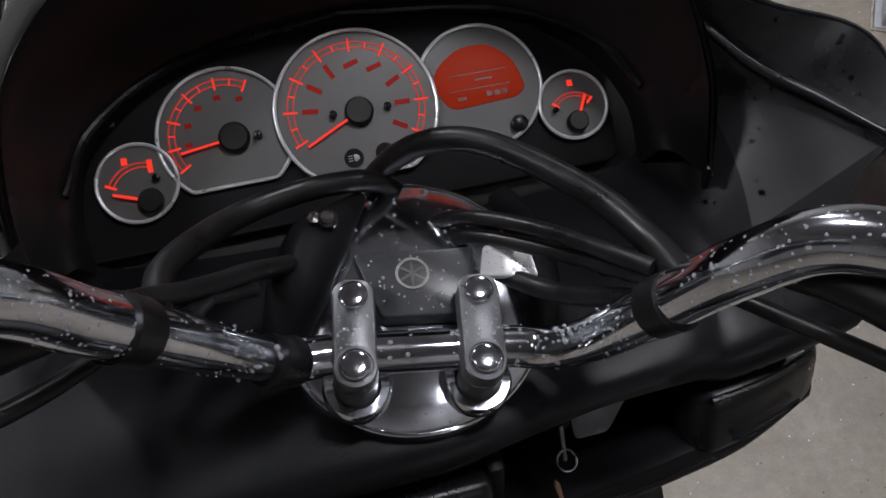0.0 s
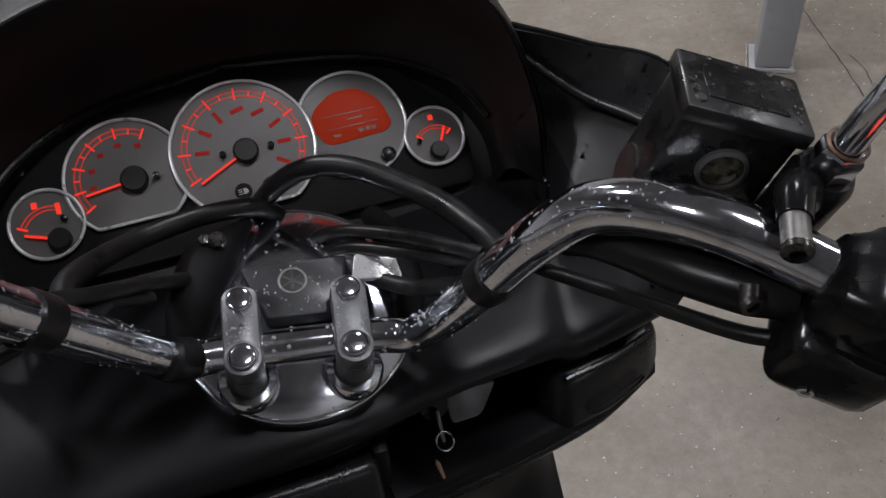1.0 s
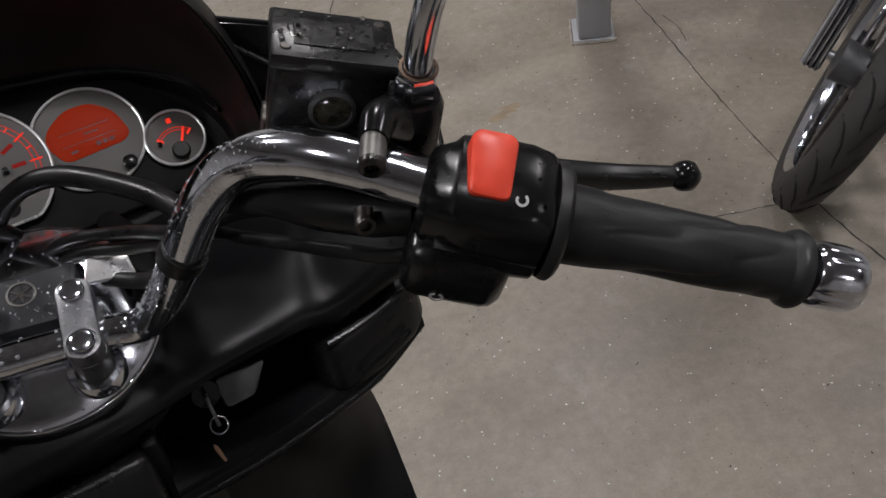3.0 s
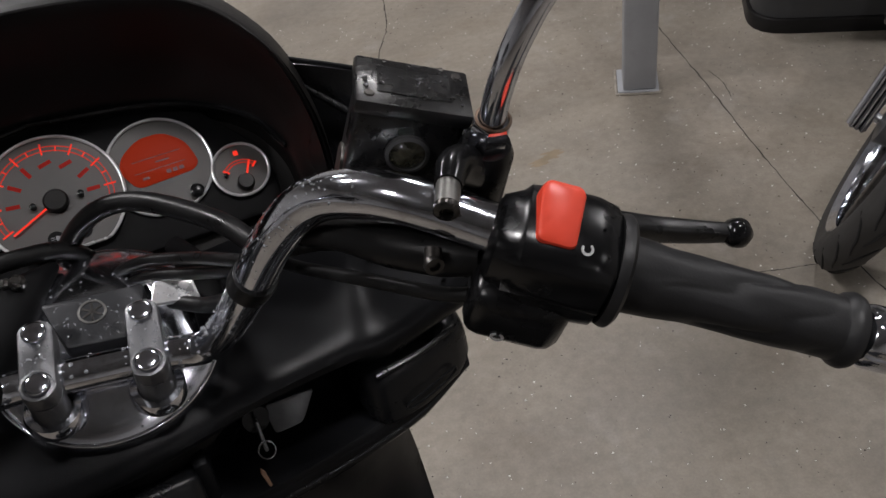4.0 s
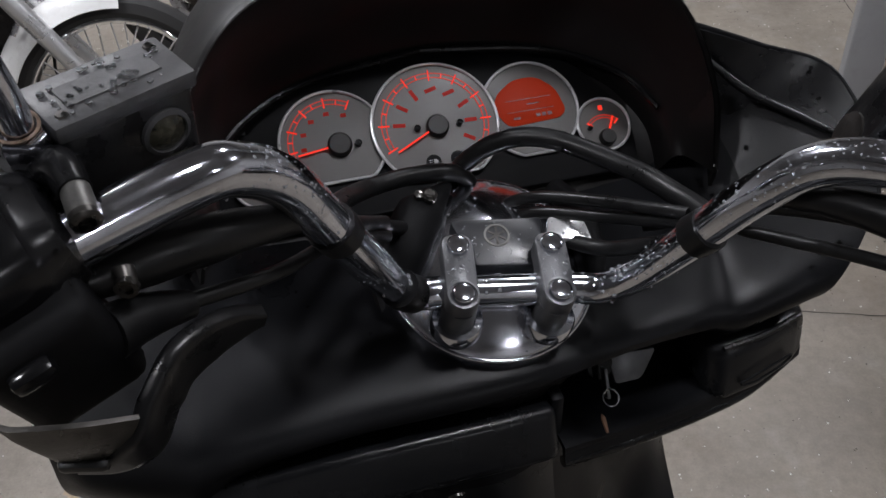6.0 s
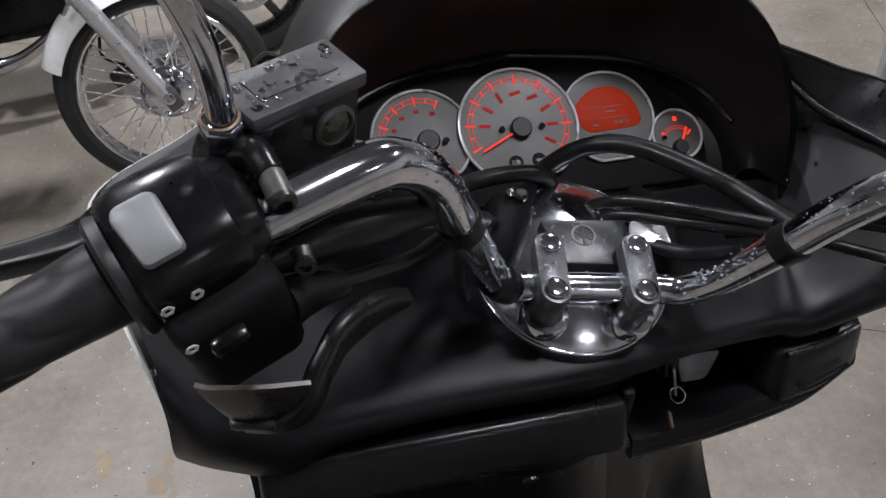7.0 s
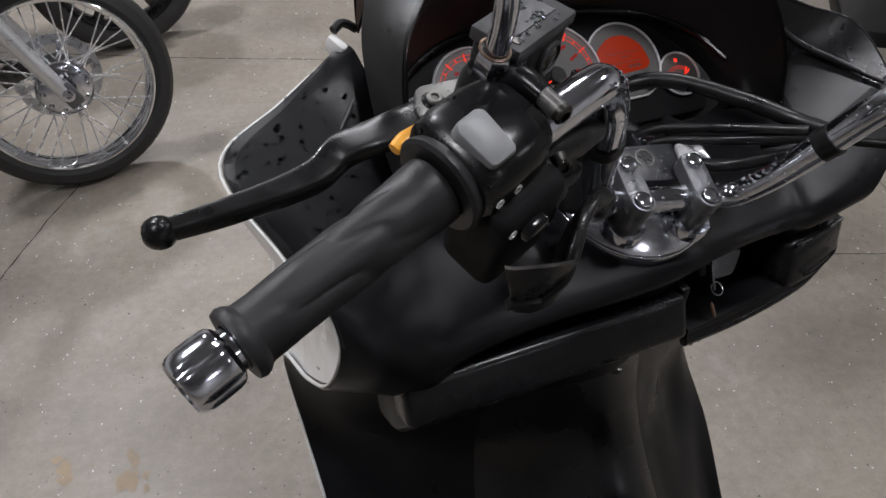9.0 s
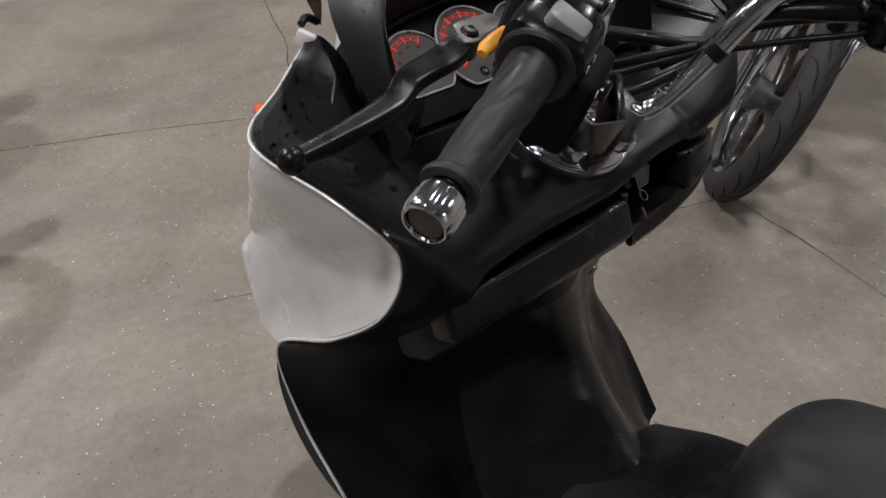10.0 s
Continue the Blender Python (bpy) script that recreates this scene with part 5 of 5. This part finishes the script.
# parking brake lever on the left
sp("parking_brake_lever", blade([(-0.238, -0.154, 0.140), (-0.222, -0.152, 0.138), (-0.210, -0.146, 0.143), (-0.202, -0.132, 0.154), (-0.194, -0.118, 0.160), (-0.182, -0.106, 0.159), (-0.170, -0.097, 0.155), (-0.160, -0.092, 0.152)], [0.004, 0.0045, 0.005, 0.005, 0.005, 0.005, 0.0045, 0.004], [0.005, 0.010, 0.015, 0.018, 0.018, 0.016, 0.011, 0.005]), LEVER_BLACK, handlebar, "black curved parking brake lever", BARS)


# tunnel, floorboards, seat and running gear below
sp("centre_tunnel", patch([[(-0.20, -0.05, -0.64), (-0.19, -0.25, -0.67), (-0.18, -0.45, -0.66)], [(-0.13, -0.07, -0.60), (-0.12, -0.25, -0.60), (-0.13, -0.45, -0.58)], [(-0.07, -0.09, -0.53), (-0.07, -0.26, -0.53), (-0.09, -0.45, -0.49)], [(0.03, -0.10, -0.50), (0.03, -0.25, -0.475), (0.03, -0.45, -0.44)], [(0.115, -0.10, -0.515), (0.128, -0.23, -0.462), (0.135, -0.45, -0.43)], [(0.150, -0.11, -0.545), (0.160, -0.24, -0.50), (0.170, -0.45, -0.49)], [(0.17, -0.12, -0.70), (0.18, -0.26, -0.70), (0.19, -0.45, -0.70)]], 6, 8, 0.004), SHEEN_PLASTIC, label="black centre tunnel between the footboards")
sp("footboard", box((0.16, 0.62, 0.03), pose(-0.235, -0.28, -0.68, -4), 0.012, 3), BLACK_PLASTIC, label="black left footboard")
sp("footboard", box((0.16, 0.62, 0.03), pose(0.235, -0.34, -0.72, -4), 0.012, 3), BLACK_PLASTIC, label="black right footboard")
seat_loops = []
for y, w, h, z in [(q.x, q.y, q.z, -0.345 + 0.012 * q.x) for q in spline([(-0.268, 0.01, 0.008), (-0.274, 0.06, 0.045), (-0.295, 0.10, 0.075), (-0.34, 0.132, 0.095), (-0.44, 0.155, 0.108), (-0.6, 0.168, 0.112), (-0.8, 0.165, 0.110), (-0.95, 0.13, 0.09)], 4)]:
    seat_loops.append([(w * math.copysign(abs(math.cos(a)) ** 0.7, math.cos(a)) + 0.02, y, z + h * math.copysign(abs(math.sin(a)) ** 0.7, math.sin(a))) for a in [2 * math.pi * k / 40 for k in range(40)]])
sp("seat", rings(bmesh.new(), seat_loops), RUBBER, label="black padded seat")
sp("rear_body", box((0.30, 0.75, 0.22), pose(0.02, -0.72, -0.56), 0.05, 4), GLOSS_BLACK)


def plain_wheel(name, y, r, w):
    M = BIKE @ pose(0.0, y, -1.1 + r - 0.004, 0, 90, 0)
    wh = sp(name, lathe([(r - 0.06, -w * 0.4), (r - 0.02, -w * 0.5), (r - 0.005, -w * 0.3), (r, 0), (r - 0.005, w * 0.3), (r - 0.02, w * 0.5), (r - 0.06, w * 0.4)], 40), TYRE, label="black scooter tyre", M=M)
    sp("rim", lathe([(0.03, -0.03), (r - 0.058, -0.03), (r - 0.058, 0.03), (0.03, 0.03)], 32), ALLOY, wh, M=M)


plain_wheel("front_wheel", 0.42, 0.25, 0.11)
plain_wheel("rear_wheel", -1.08, 0.26, 0.13)
sp("underbody", box((0.26, 0.95, 0.16), pose(0, -0.45, -0.82), 0.04, 3), HOOD_PLASTIC)
sp("fork_leg", tube([(0.08, 0.22, -0.32), (0.08, 0.42, -0.85)], 0.022, 14, 1), DARK_STEEL)
sp("fork_leg", tube([(-0.08, 0.22, -0.32), (-0.08, 0.42, -0.85)], 0.022, 14, 1), DARK_STEEL)
surface_drops(panel, lambda p: p.x < -0.225 and p.z > -0.03 and p.y > 0.03, 190, 61, 0.0009, 0.0028)
surface_drops(panel, lambda p: p.x > 0.20 and p.z > -0.06, 90, 62, 0.0007, 0.0024)
surface_drops(panel, lambda p: abs(p.x) < 0.23 and p.y < 0.06 and p.z > -0.12, 60, 63, 0.0005, 0.0015)
surface_drops(lid, lambda p: True, 24, 64, 0.0005, 0.0014)
surface_drops(pod, lambda p: True, 26, 65, 0.0005, 0.0015)
surface_drops(shell, lambda p: True, 30, 66, 0.0006, 0.0018)
surface_drops(hood, lambda p: p.y > 0.10, 60, 67, 0.0005, 0.0016)
surface_drops(dome, lambda p: True, 300, 68, 0.0004, 0.0013, material=METAL_WATER)


# ---- motorcycles parked around ----
def spoked_wheel(root, M, r, w, spokes=40, rim_mat=RIM_CHROME, tyre_mat=TYRE, cast=False, wall=0.088):
    """A wheel about the z axis of M, with tyre, rim, hub, disc and spokes."""
    prof = [(r - wall + 0.003, -w * 0.30), (r - wall + 0.013, -w * 0.45), (r - 0.045, -w * 0.50), (r - 0.018, -w * 0.42), (r - 0.004, -w * 0.22), (r, 0), (r - 0.004, w * 0.22), (r - 0.018, w * 0.42), (r - 0.045, w * 0.50), (r - wall + 0.013, w * 0.45), (r - wall + 0.003, w * 0.30)]
    part("tyre", lathe(prof, 72, hollow=True), tyre_mat, root, "black road tyre", M.copy())
    rr = r - wall
    rim = part("rim", lathe([(rr + 0.008, -w * 0.36), (rr + 0.010, -w * 0.42), (rr + 0.002, -w * 0.42), (rr - 0.010, -w * 0.22), (rr - 0.014, 0), (rr - 0.010, w * 0.22), (rr + 0.002, w * 0.42), (rr + 0.010, w * 0.42), (rr + 0.008, w * 0.36)], 72, hollow=True), rim_mat, root, "polished rim" if rim_mat is RIM_CHROME else "black rim", M.copy())
    for z in (-0.44, 0.44):
        part("rim_lip", tube([((rr + 0.004) * math.cos(a), (rr + 0.004) * math.sin(a), z * w) for a in [2 * math.pi * k / 72 for k in range(73)]], 0.0055, 8, 1, caps=False), rim_mat, rim, M=M.copy())
    part("hub", lathe([(0.012, -0.075), (0.045, -0.072), (0.070, -0.058), (0.072, -0.050), (0.035, -0.035), (0.032, 0.035), (0.072, 0.050), (0.070, 0.058), (0.045, 0.072), (0.012, 0.075)], 32), CHROME if not cast else DARK_STEEL, root, "polished hub", M.copy())
    for z in ((-0.07,) if not cast else (-0.07, 0.07)):
        disc = part("brake_disc", lathe([(0.094, -0.002), (0.122, -0.002), (0.122, 0.002), (0.094, 0.002)], 48, hollow=True), DULL_CHROME, root, "drilled steel brake disc", M @ pose(0, 0, z))
        for k in range(6):
            a = radians(60 * k + 10)
            part("disc_carrier", box((0.055, 0.014, 0.004), M @ pose(0.078 * math.cos(a), 0.078 * math.sin(a), z * 0.96, 0, 0, 60 * k + 10), 0.001, 1), CHROME, disc)
    if not cast:
        cover = part("hub_cover", lathe([(0.074, 0.050), (0.078, 0.056), (0.074, 0.064), (0.055, 0.074), (0.030, 0.080), (0.012, 0.081)], 40), CHROME, root, "domed chrome hub cover", M.copy())
        for k in range(10):
            a = radians(36 * k)
            part("cover_bolt", lathe([(0.0085, -0.004), (0.0085, 0.003), (0.006, 0.006), (0, 0.007)], 10, M @ pose(0.060 * math.cos(a), 0.060 * math.sin(a), 0.0695)), CHROME, cover)
    if cast:
        for k in range(6):
            a = 60 * k
            part("spoke", box((rr - 0.02, 0.034, 0.03), M @ pose(0, 0, 0, 0, 0, a) @ pose(rr / 2 + 0.015, 0, 0), 0.006, 2), DARK_STEEL, root)
    else:
        for k in range(spokes):
            s = 1 if k % 2 else -1
            lean = 32 if (k // 2) % 2 else -32
            a0, a1 = radians(360 * k / spokes + lean), radians(360 * k / spokes)
            part("spoke", tube([(0.050 * math.cos(a0), 0.050 * math.sin(a0), 0.048 * s), ((rr - 0.012) * math.cos(a1), (rr - 0.012) * math.sin(a1), 0.006 * s)], 0.0023, 6, 1), BRIGHT_STEEL, root, M=M.copy())


def wheel_frame(centre, heading, lean):
    """z: the axle, to the machine's left; x: ahead; y: up (leaned)."""
    h = Vector((math.cos(radians(heading)), math.sin(radians(heading)), 0))
    left = Vector((-h.y, h.x, 0))
    up = Vector((0, 0, 1)) * math.cos(radians(lean)) + left * math.sin(radians(lean))
    axle = h.cross(up)
    m = Matrix((h, up, axle)).transposed().to_4x4()
    m.translation = Vector(centre)
    return m


def rear_end(root, M, x, r, paint):
    """Seat, swing arm, mudguard, silencer and bars that tie the far half of a motorcycle together."""
    for z in (-0.10, 0.10):
        part("swing_arm", tube([(-0.95, -0.06, z), (x, 0.0, z)], 0.020, 10, 1), GLOSS_BLACK, root, M=M.copy())
    part("rear_axle", tube([(x, 0, -0.13), (x, 0, 0.13)], 0.012, 10, 1), DARK_STEEL, root, M=M.copy())
    arcs = []
    for k in range(15):
        a = radians(20 + 130 * k / 14)
        arcs.append([(x + (r + 0.030 - 0.05 * abs(t) ** 2.5) * math.cos(a), (r + 0.030 - 0.05 * abs(t) ** 2.5) * math.sin(a), 0.09 * t) for t in (-1, -0.75, -0.5, -0.25, 0, 0.25, 0.5, 0.75, 1)])
    part("rear_mudguard", patch(arcs, 2, 2, 0.004), paint, root, M=M.copy())
    loops = []
    for q in range(9):
        u = q / 8
        wide = 0.06 + 0.10 * math.sin(math.pi * min(1, u * 1.15 + 0.1))
        loops.append([(-0.88 + (x + 0.80) * u, 0.42 - 0.05 * math.sin(math.pi * u) + 0.035 * math.sin(a), wide * math.cos(a)) for a in [2 * math.pi * k / 20 for k in range(20)]])
    part("seat", rings(bmesh.new(), loops), RUBBER, root, "black padded seat", M.copy())
    part("silencer", tube([(-0.62, -0.02, 0.17), (-0.8, -0.10, 0.19), (-1.0, -0.10, 0.19), (x - 0.15, -0.02, 0.19)], [0.018, 0.022, 0.040, 0.042], 16, 6), CHROME, root, "chrome silencer", M.copy())
    bars = part("handlebar", tube([(-0.62, 0.86, -0.36), (-0.50, 0.88, -0.28), (-0.42, 0.84, -0.10), (-0.42, 0.84, 0.10), (-0.50, 0.88, 0.28), (-0.62, 0.86, 0.36)], 0.012, 10, 8), CHROME, root, "chrome handlebar", M.copy())
    for s in (-1, 1):
        part("grip", tube([(-0.54, 0.875, 0.31 * s), (-0.63, 0.858, 0.37 * s)], 0.017, 12, 1), RUBBER, bars, M=M.copy())
    lampshell = part("headlamp", lathe([(0.02, -0.08), (0.07, -0.05), (0.09, 0.0), (0.092, 0.02), (0.08, 0.03), (0, 0.035)], 24, axes((-0.26, 0.70, 0), (1, 0.05, 0))), GLOSS_BLACK, root, "round headlamp", M.copy())
    part("lens", lathe([(0.078, 0.031), (0.06, 0.040), (0, 0.045)], 24, axes((-0.26, 0.70, 0), (1, 0.05, 0))), BRIGHT_STEEL, lampshell, M=M.copy())


def cruiser():
    r = 0.310
    M = wheel_frame((-0.925, 2.030, 0.309), 20, 11)
    root = thing("cruiser_motorcycle", (-0.99, 2.05, 0), "parked cruiser with wire wheel and white front mudguard", "motorcycle", "parked motorcycles")
    spoked_wheel(root, M, r, 0.100, wall=0.070)
    # M: x ahead, y up, z to the near (right) side
    for z in (0.105, -0.105):
        leg = part("fork_leg", tube([(0.0, -0.01, z), (-0.13, 0.27, z), (-0.34, 0.72, z)], [0.020, 0.026, 0.027], 18, 4), SATIN_SILVER, root, "satin silver fork leg", M.copy())
        part("axle_end", lathe([(0.017, 0), (0.017, 0.006), (0.011, 0.008), (0.0075, 0.008), (0.007, 0.002), (0, 0.002)], 20), CHROME, leg, M=M @ pose(0, 0, z + (0.018 if z > 0 else -0.026)))
        part("axle_clamp", box((0.045, 0.075, 0.030), M @ pose(0.004, -0.004, z, 0, 0, 24), 0.007, 2), ALLOY, leg)
    arcs = []
    for k in range(19):
        a = radians(75 + 82 * k / 18)
        ring = []
        for q in range(9):
            t = -1 + 2 * q / 8
            rad = r + 0.028 - 0.055 * abs(t) ** 2.5
            ring.append((rad * math.cos(a), rad * math.sin(a), 0.078 * t))
        arcs.append(ring)
    part("mudguard", patch(arcs, 2, 2, 0.004), WHITE_PAINT, root, "glossy white front mudguard", M.copy())
    for z in (0.086,):
        part("mudguard_stay", tube([(-0.10, 0.20, z + 0.02), (-0.16, 0.30, z), (-0.20, 0.27, z - 0.006)], 0.008, 8, 5), CHROME, root, M=M.copy())
    part("brake_caliper", box((0.10, 0.055, 0.05), M @ pose(-0.105, 0.035, -0.09, 0, 0, 20), 0.012, 2), DARK_STEEL, root, "dark brake caliper")
    part("brake_hose", tube([(-0.10, 0.06, -0.085), (-0.16, 0.10, -0.10), (-0.15, 0.2, -0.10), (-0.22, 0.42, -0.10)], 0.005, 8, 6), HOSE, root, M=M.copy())
    part("engine_guard", tube([(-0.52, 0.30, 0.10), (-0.46, 0.10, 0.22), (-0.52, -0.08, 0.20), (-0.62, -0.1, 0.1)], 0.014, 12, 8), GLOSS_BLACK, root, M=M.copy())
    part("engine", box((0.42, 0.40, 0.28), M @ pose(-0.80, 0.12, 0), 0.05, 3), GLOSS_BLACK, root, "black engine block")
    part("frame_tube", tube([(-0.34, 0.72, 0), (-0.45, 0.45, 0.06), (-0.52, 0.05, 0.10), (-0.62, -0.12, 0.12), (-1.2, -0.12, 0.12)], 0.02, 12, 6), GLOSS_BLACK, root, M=M.copy())
    part("fuel_tank", box((0.55, 0.22, 0.28), M @ pose(-0.72, 0.56, 0), 0.08, 4), WHITE_PAINT, root, "white fuel tank")
    part("foot_peg", tube([(-0.56, -0.03, 0.14), (-0.545, -0.03, 0.26)], 0.012, 10, 1), CHROME, root, "small chrome peg", M.copy())
    part("rear_tyre", lathe([(0.22, -0.05), (0.28, -0.065), (0.315, -0.03), (0.32, 0), (0.315, 0.03), (0.28, 0.065), (0.22, 0.05)], 48), TYRE, root, M=M @ pose(-1.45, 0.0, 0))
    part("rear_rim", lathe([(0.02, -0.05), (0.21, -0.04), (0.222, -0.03), (0.222, 0.03), (0.21, 0.04), (0.02, 0.05)], 36), DARK_STEEL, root, M=M @ pose(-1.45, 0, 0))
    rear_end(root, M, -1.45, 0.32, WHITE_PAINT)


cruiser()


def second_bike():
    M = wheel_frame((-0.87, 2.83, 0.305), 20, 8)
    root = thing("black_motorcycle", (-0.9, 2.80, 0), "parked black motorcycle with cast front wheel", "motorcycle", "parked motorcycles")
    spoked_wheel(root, M, 0.305, 0.12, rim_mat=GLOSS_BLACK, cast=True)
    for z in (0.11, -0.11):
        part("fork_leg", tube([(0.0, 0, z), (-0.15, 0.34, z), (-0.28, 0.66, z)], 0.026, 16, 4), GLOSS_BLACK, root, "black fork leg", M.copy())
    part("engine", box((0.45, 0.42, 0.30), M @ pose(-0.70, 0.15, 0), 0.05, 3), GLOSS_BLACK, root)
    part("fuel_tank", box((0.55, 0.22, 0.28), M @ pose(-0.62, 0.52, 0), 0.08, 4), GLOSS_BLACK, root)
    part("brake_caliper", box((0.09, 0.05, 0.04), M @ pose(-0.10, 0.06, 0.085, 0, 0, 30), 0.01, 2), GLOSS_BLACK, root)
    part("rear_tyre", lathe([(0.22, -0.06), (0.28, -0.075), (0.30, -0.03), (0.305, 0), (0.30, 0.03), (0.28, 0.075), (0.22, 0.06)], 40), TYRE, root, M=M @ pose(-1.42, 0.0, 0))
    part("rear_rim", lathe([(0.02, -0.05), (0.21, -0.04), (0.222, -0.03), (0.222, 0.03), (0.21, 0.04), (0.02, 0.05)], 36), DARK_STEEL, root, M=M @ pose(-1.42, 0, 0))
    rear_end(root, M, -1.42, 0.305, GLOSS_BLACK)


second_bike()


def facing_bike():
    """Front wheel turned towards the walk, chrome fluted fork."""
    r = 0.345
    M = wheel_frame((1.490, 1.200, 0.324), 223, 20)
    root = thing("chrome_fork_motorcycle", (1.45, 1.24, 0), "parked motorcycle with grooved tyre and fluted chrome fork", "motorcycle", "parked motorcycles")
    w = 0.092
    tyre = part("tyre", lathe([(r - 0.085, -w * 0.30), (r - 0.075, -w * 0.46), (r - 0.045, -w * 0.50), (r - 0.020, -w * 0.40), (r - 0.005, -w * 0.20), (r, 0), (r - 0.005, w * 0.20), (r - 0.020, w * 0.40), (r - 0.045, w * 0.50), (r - 0.075, w * 0.46), (r - 0.085, w * 0.30)], 64, hollow=True), WORN_TYRE, root, "dusty tyre with curved tread grooves", M.copy())

    def on_tread(a, v):
        t = abs(v)
        rad = float(np.interp(t, (0, 0.2, 0.4, 0.5), (r, r - 0.005, r - 0.020, r - 0.045))) + 0.0006
        return (rad * math.cos(a), rad * math.sin(a), v * w)
    for k in range(22):
        a0 = 2 * math.pi * k / 22
        for s in (1, -1):
            o = 0.0 if s > 0 else 0.14
            part("tread_groove", tube([on_tread(a0 + o + da, s * v) for da, v in ((0.0, 0.03), (0.07, 0.11), (0.16, 0.17), (0.25, 0.31), (0.30, 0.44))], [0.0016, 0.0030, 0.0030, 0.0018], 5, 3), TREAD_DARK, tyre, M=M.copy())
    rr = r - 0.088
    part("rim", lathe([(rr + 0.008, -w * 0.36), (rr + 0.010, -w * 0.44), (rr - 0.010, -w * 0.30), (rr - 0.014, 0), (rr - 0.010, w * 0.30), (rr + 0.010, w * 0.44), (rr + 0.008, w * 0.36)], 64, hollow=True), CHROME, root, "chrome rim", M.copy())
    part("hub", lathe([(0.012, -0.08), (0.05, -0.07), (0.04, 0), (0.05, 0.07), (0.012, 0.08)], 28), ALLOY, root, M=M.copy())
    for k in range(5):
        part("spoke", box((rr - 0.02, 0.04, 0.03), M @ pose(0, 0, 0, 0, 0, 72 * k) @ pose(rr / 2 + 0.015, 0, 0), 0.006, 2), DARK_STEEL, root)
    for s in (-1, 1):
        z = 0.115 * s
        leg = part("fork_leg", tube([(0.02, -0.03, z), (-0.20, 0.42, z), (-0.34, 0.72, z)], 0.024, 16, 4), CHROME, root, "fluted chrome fork leg", M.copy())
        for q in (-1, 0, 1):
            part("flute", tube([(0.045 + 0.0, -0.02, z + 0.012 * q), (-0.175, 0.43, z + 0.012 * q)], 0.005, 8, 1), CHROME, leg, M=M.copy())
        part("axle_stub", tube([(0.0, 0.0, z * 0.3), (0.0, 0.0, z)], 0.011, 12, 1), DULL_CHROME, root, "steel axle", M.copy())
    part("engine", box((0.40, 0.42, 0.34), M @ pose(-0.75, 0.15, 0), 0.05, 3), GLOSS_BLACK, root, "black engine block")
    part("frame_tube", tube([(-0.34, 0.72, 0), (-0.45, 0.40, 0.1), (-0.55, 0.0, 0.14), (-0.70, -0.13, 0.14), (-1.2, -0.13, 0.14)], 0.02, 12, 6), GLOSS_BLACK, root, M=M.copy())
    part("crash_bar", tube([(-0.42, 0.42, 0.08), (-0.44, 0.28, 0.26), (-0.50, 0.05, 0.27), (-0.6, -0.05, 0.12)], 0.014, 12, 8), CHROME, root, "chrome crash bar", M.copy())
    part("crash_bar", tube([(-0.42, 0.42, -0.08), (-0.44, 0.28, -0.26), (-0.50, 0.05, -0.27), (-0.6, -0.05, -0.12)], 0.014, 12, 8), CHROME, root, "chrome crash bar", M.copy())
    part("fuel_tank", box((0.5, 0.22, 0.28), M @ pose(-0.70, 0.58, 0), 0.08, 4), GLOSS_BLACK, root)
    part("rear_tyre", lathe([(0.22, -0.06), (0.28, -0.075), (0.30, -0.03), (0.305, 0), (0.30, 0.03), (0.28, 0.075), (0.22, 0.06)], 40), TYRE, root, M=M @ pose(-1.45, 0.0, 0))
    part("rear_rim", lathe([(0.02, -0.05), (0.21, -0.04), (0.222, -0.03), (0.222, 0.03), (0.21, 0.04), (0.02, 0.05)], 36), DARK_STEEL, root, M=M @ pose(-1.45, 0, 0))
    rear_end(root, M, -1.45, 0.305, GLOSS_BLACK)


facing_bike()


def storage_case():
    root = thing("storage_case", (2.1, 2.6, 0), "charcoal moulded plastic storage case with rounded corners", "case")
    out = [(0.0, 0.0), (0.62, 0.0), (0.62, 0.5), (0.0, 0.5)]
    M = pose(1.72, 2.27, 0.0, 0, 0, -24)
    part("base", slab(out, 0.0, 0.05, 0.13, 0.006), HOOD_PLASTIC, root, "black base rim", M.copy())
    part("body", slab([(0.012, 0.012), (0.608, 0.012), (0.608, 0.488), (0.012, 0.488)], 0.052, 0.42, 0.12, 0.02), CASE_GREY, root, M=M.copy())
    part("lid", slab([(-0.005, -0.005), (0.625, -0.005), (0.625, 0.505), (-0.005, 0.505)], 0.424, 0.47, 0.13, 0.015), CASE_GREY, root, M=M.copy())


storage_case()
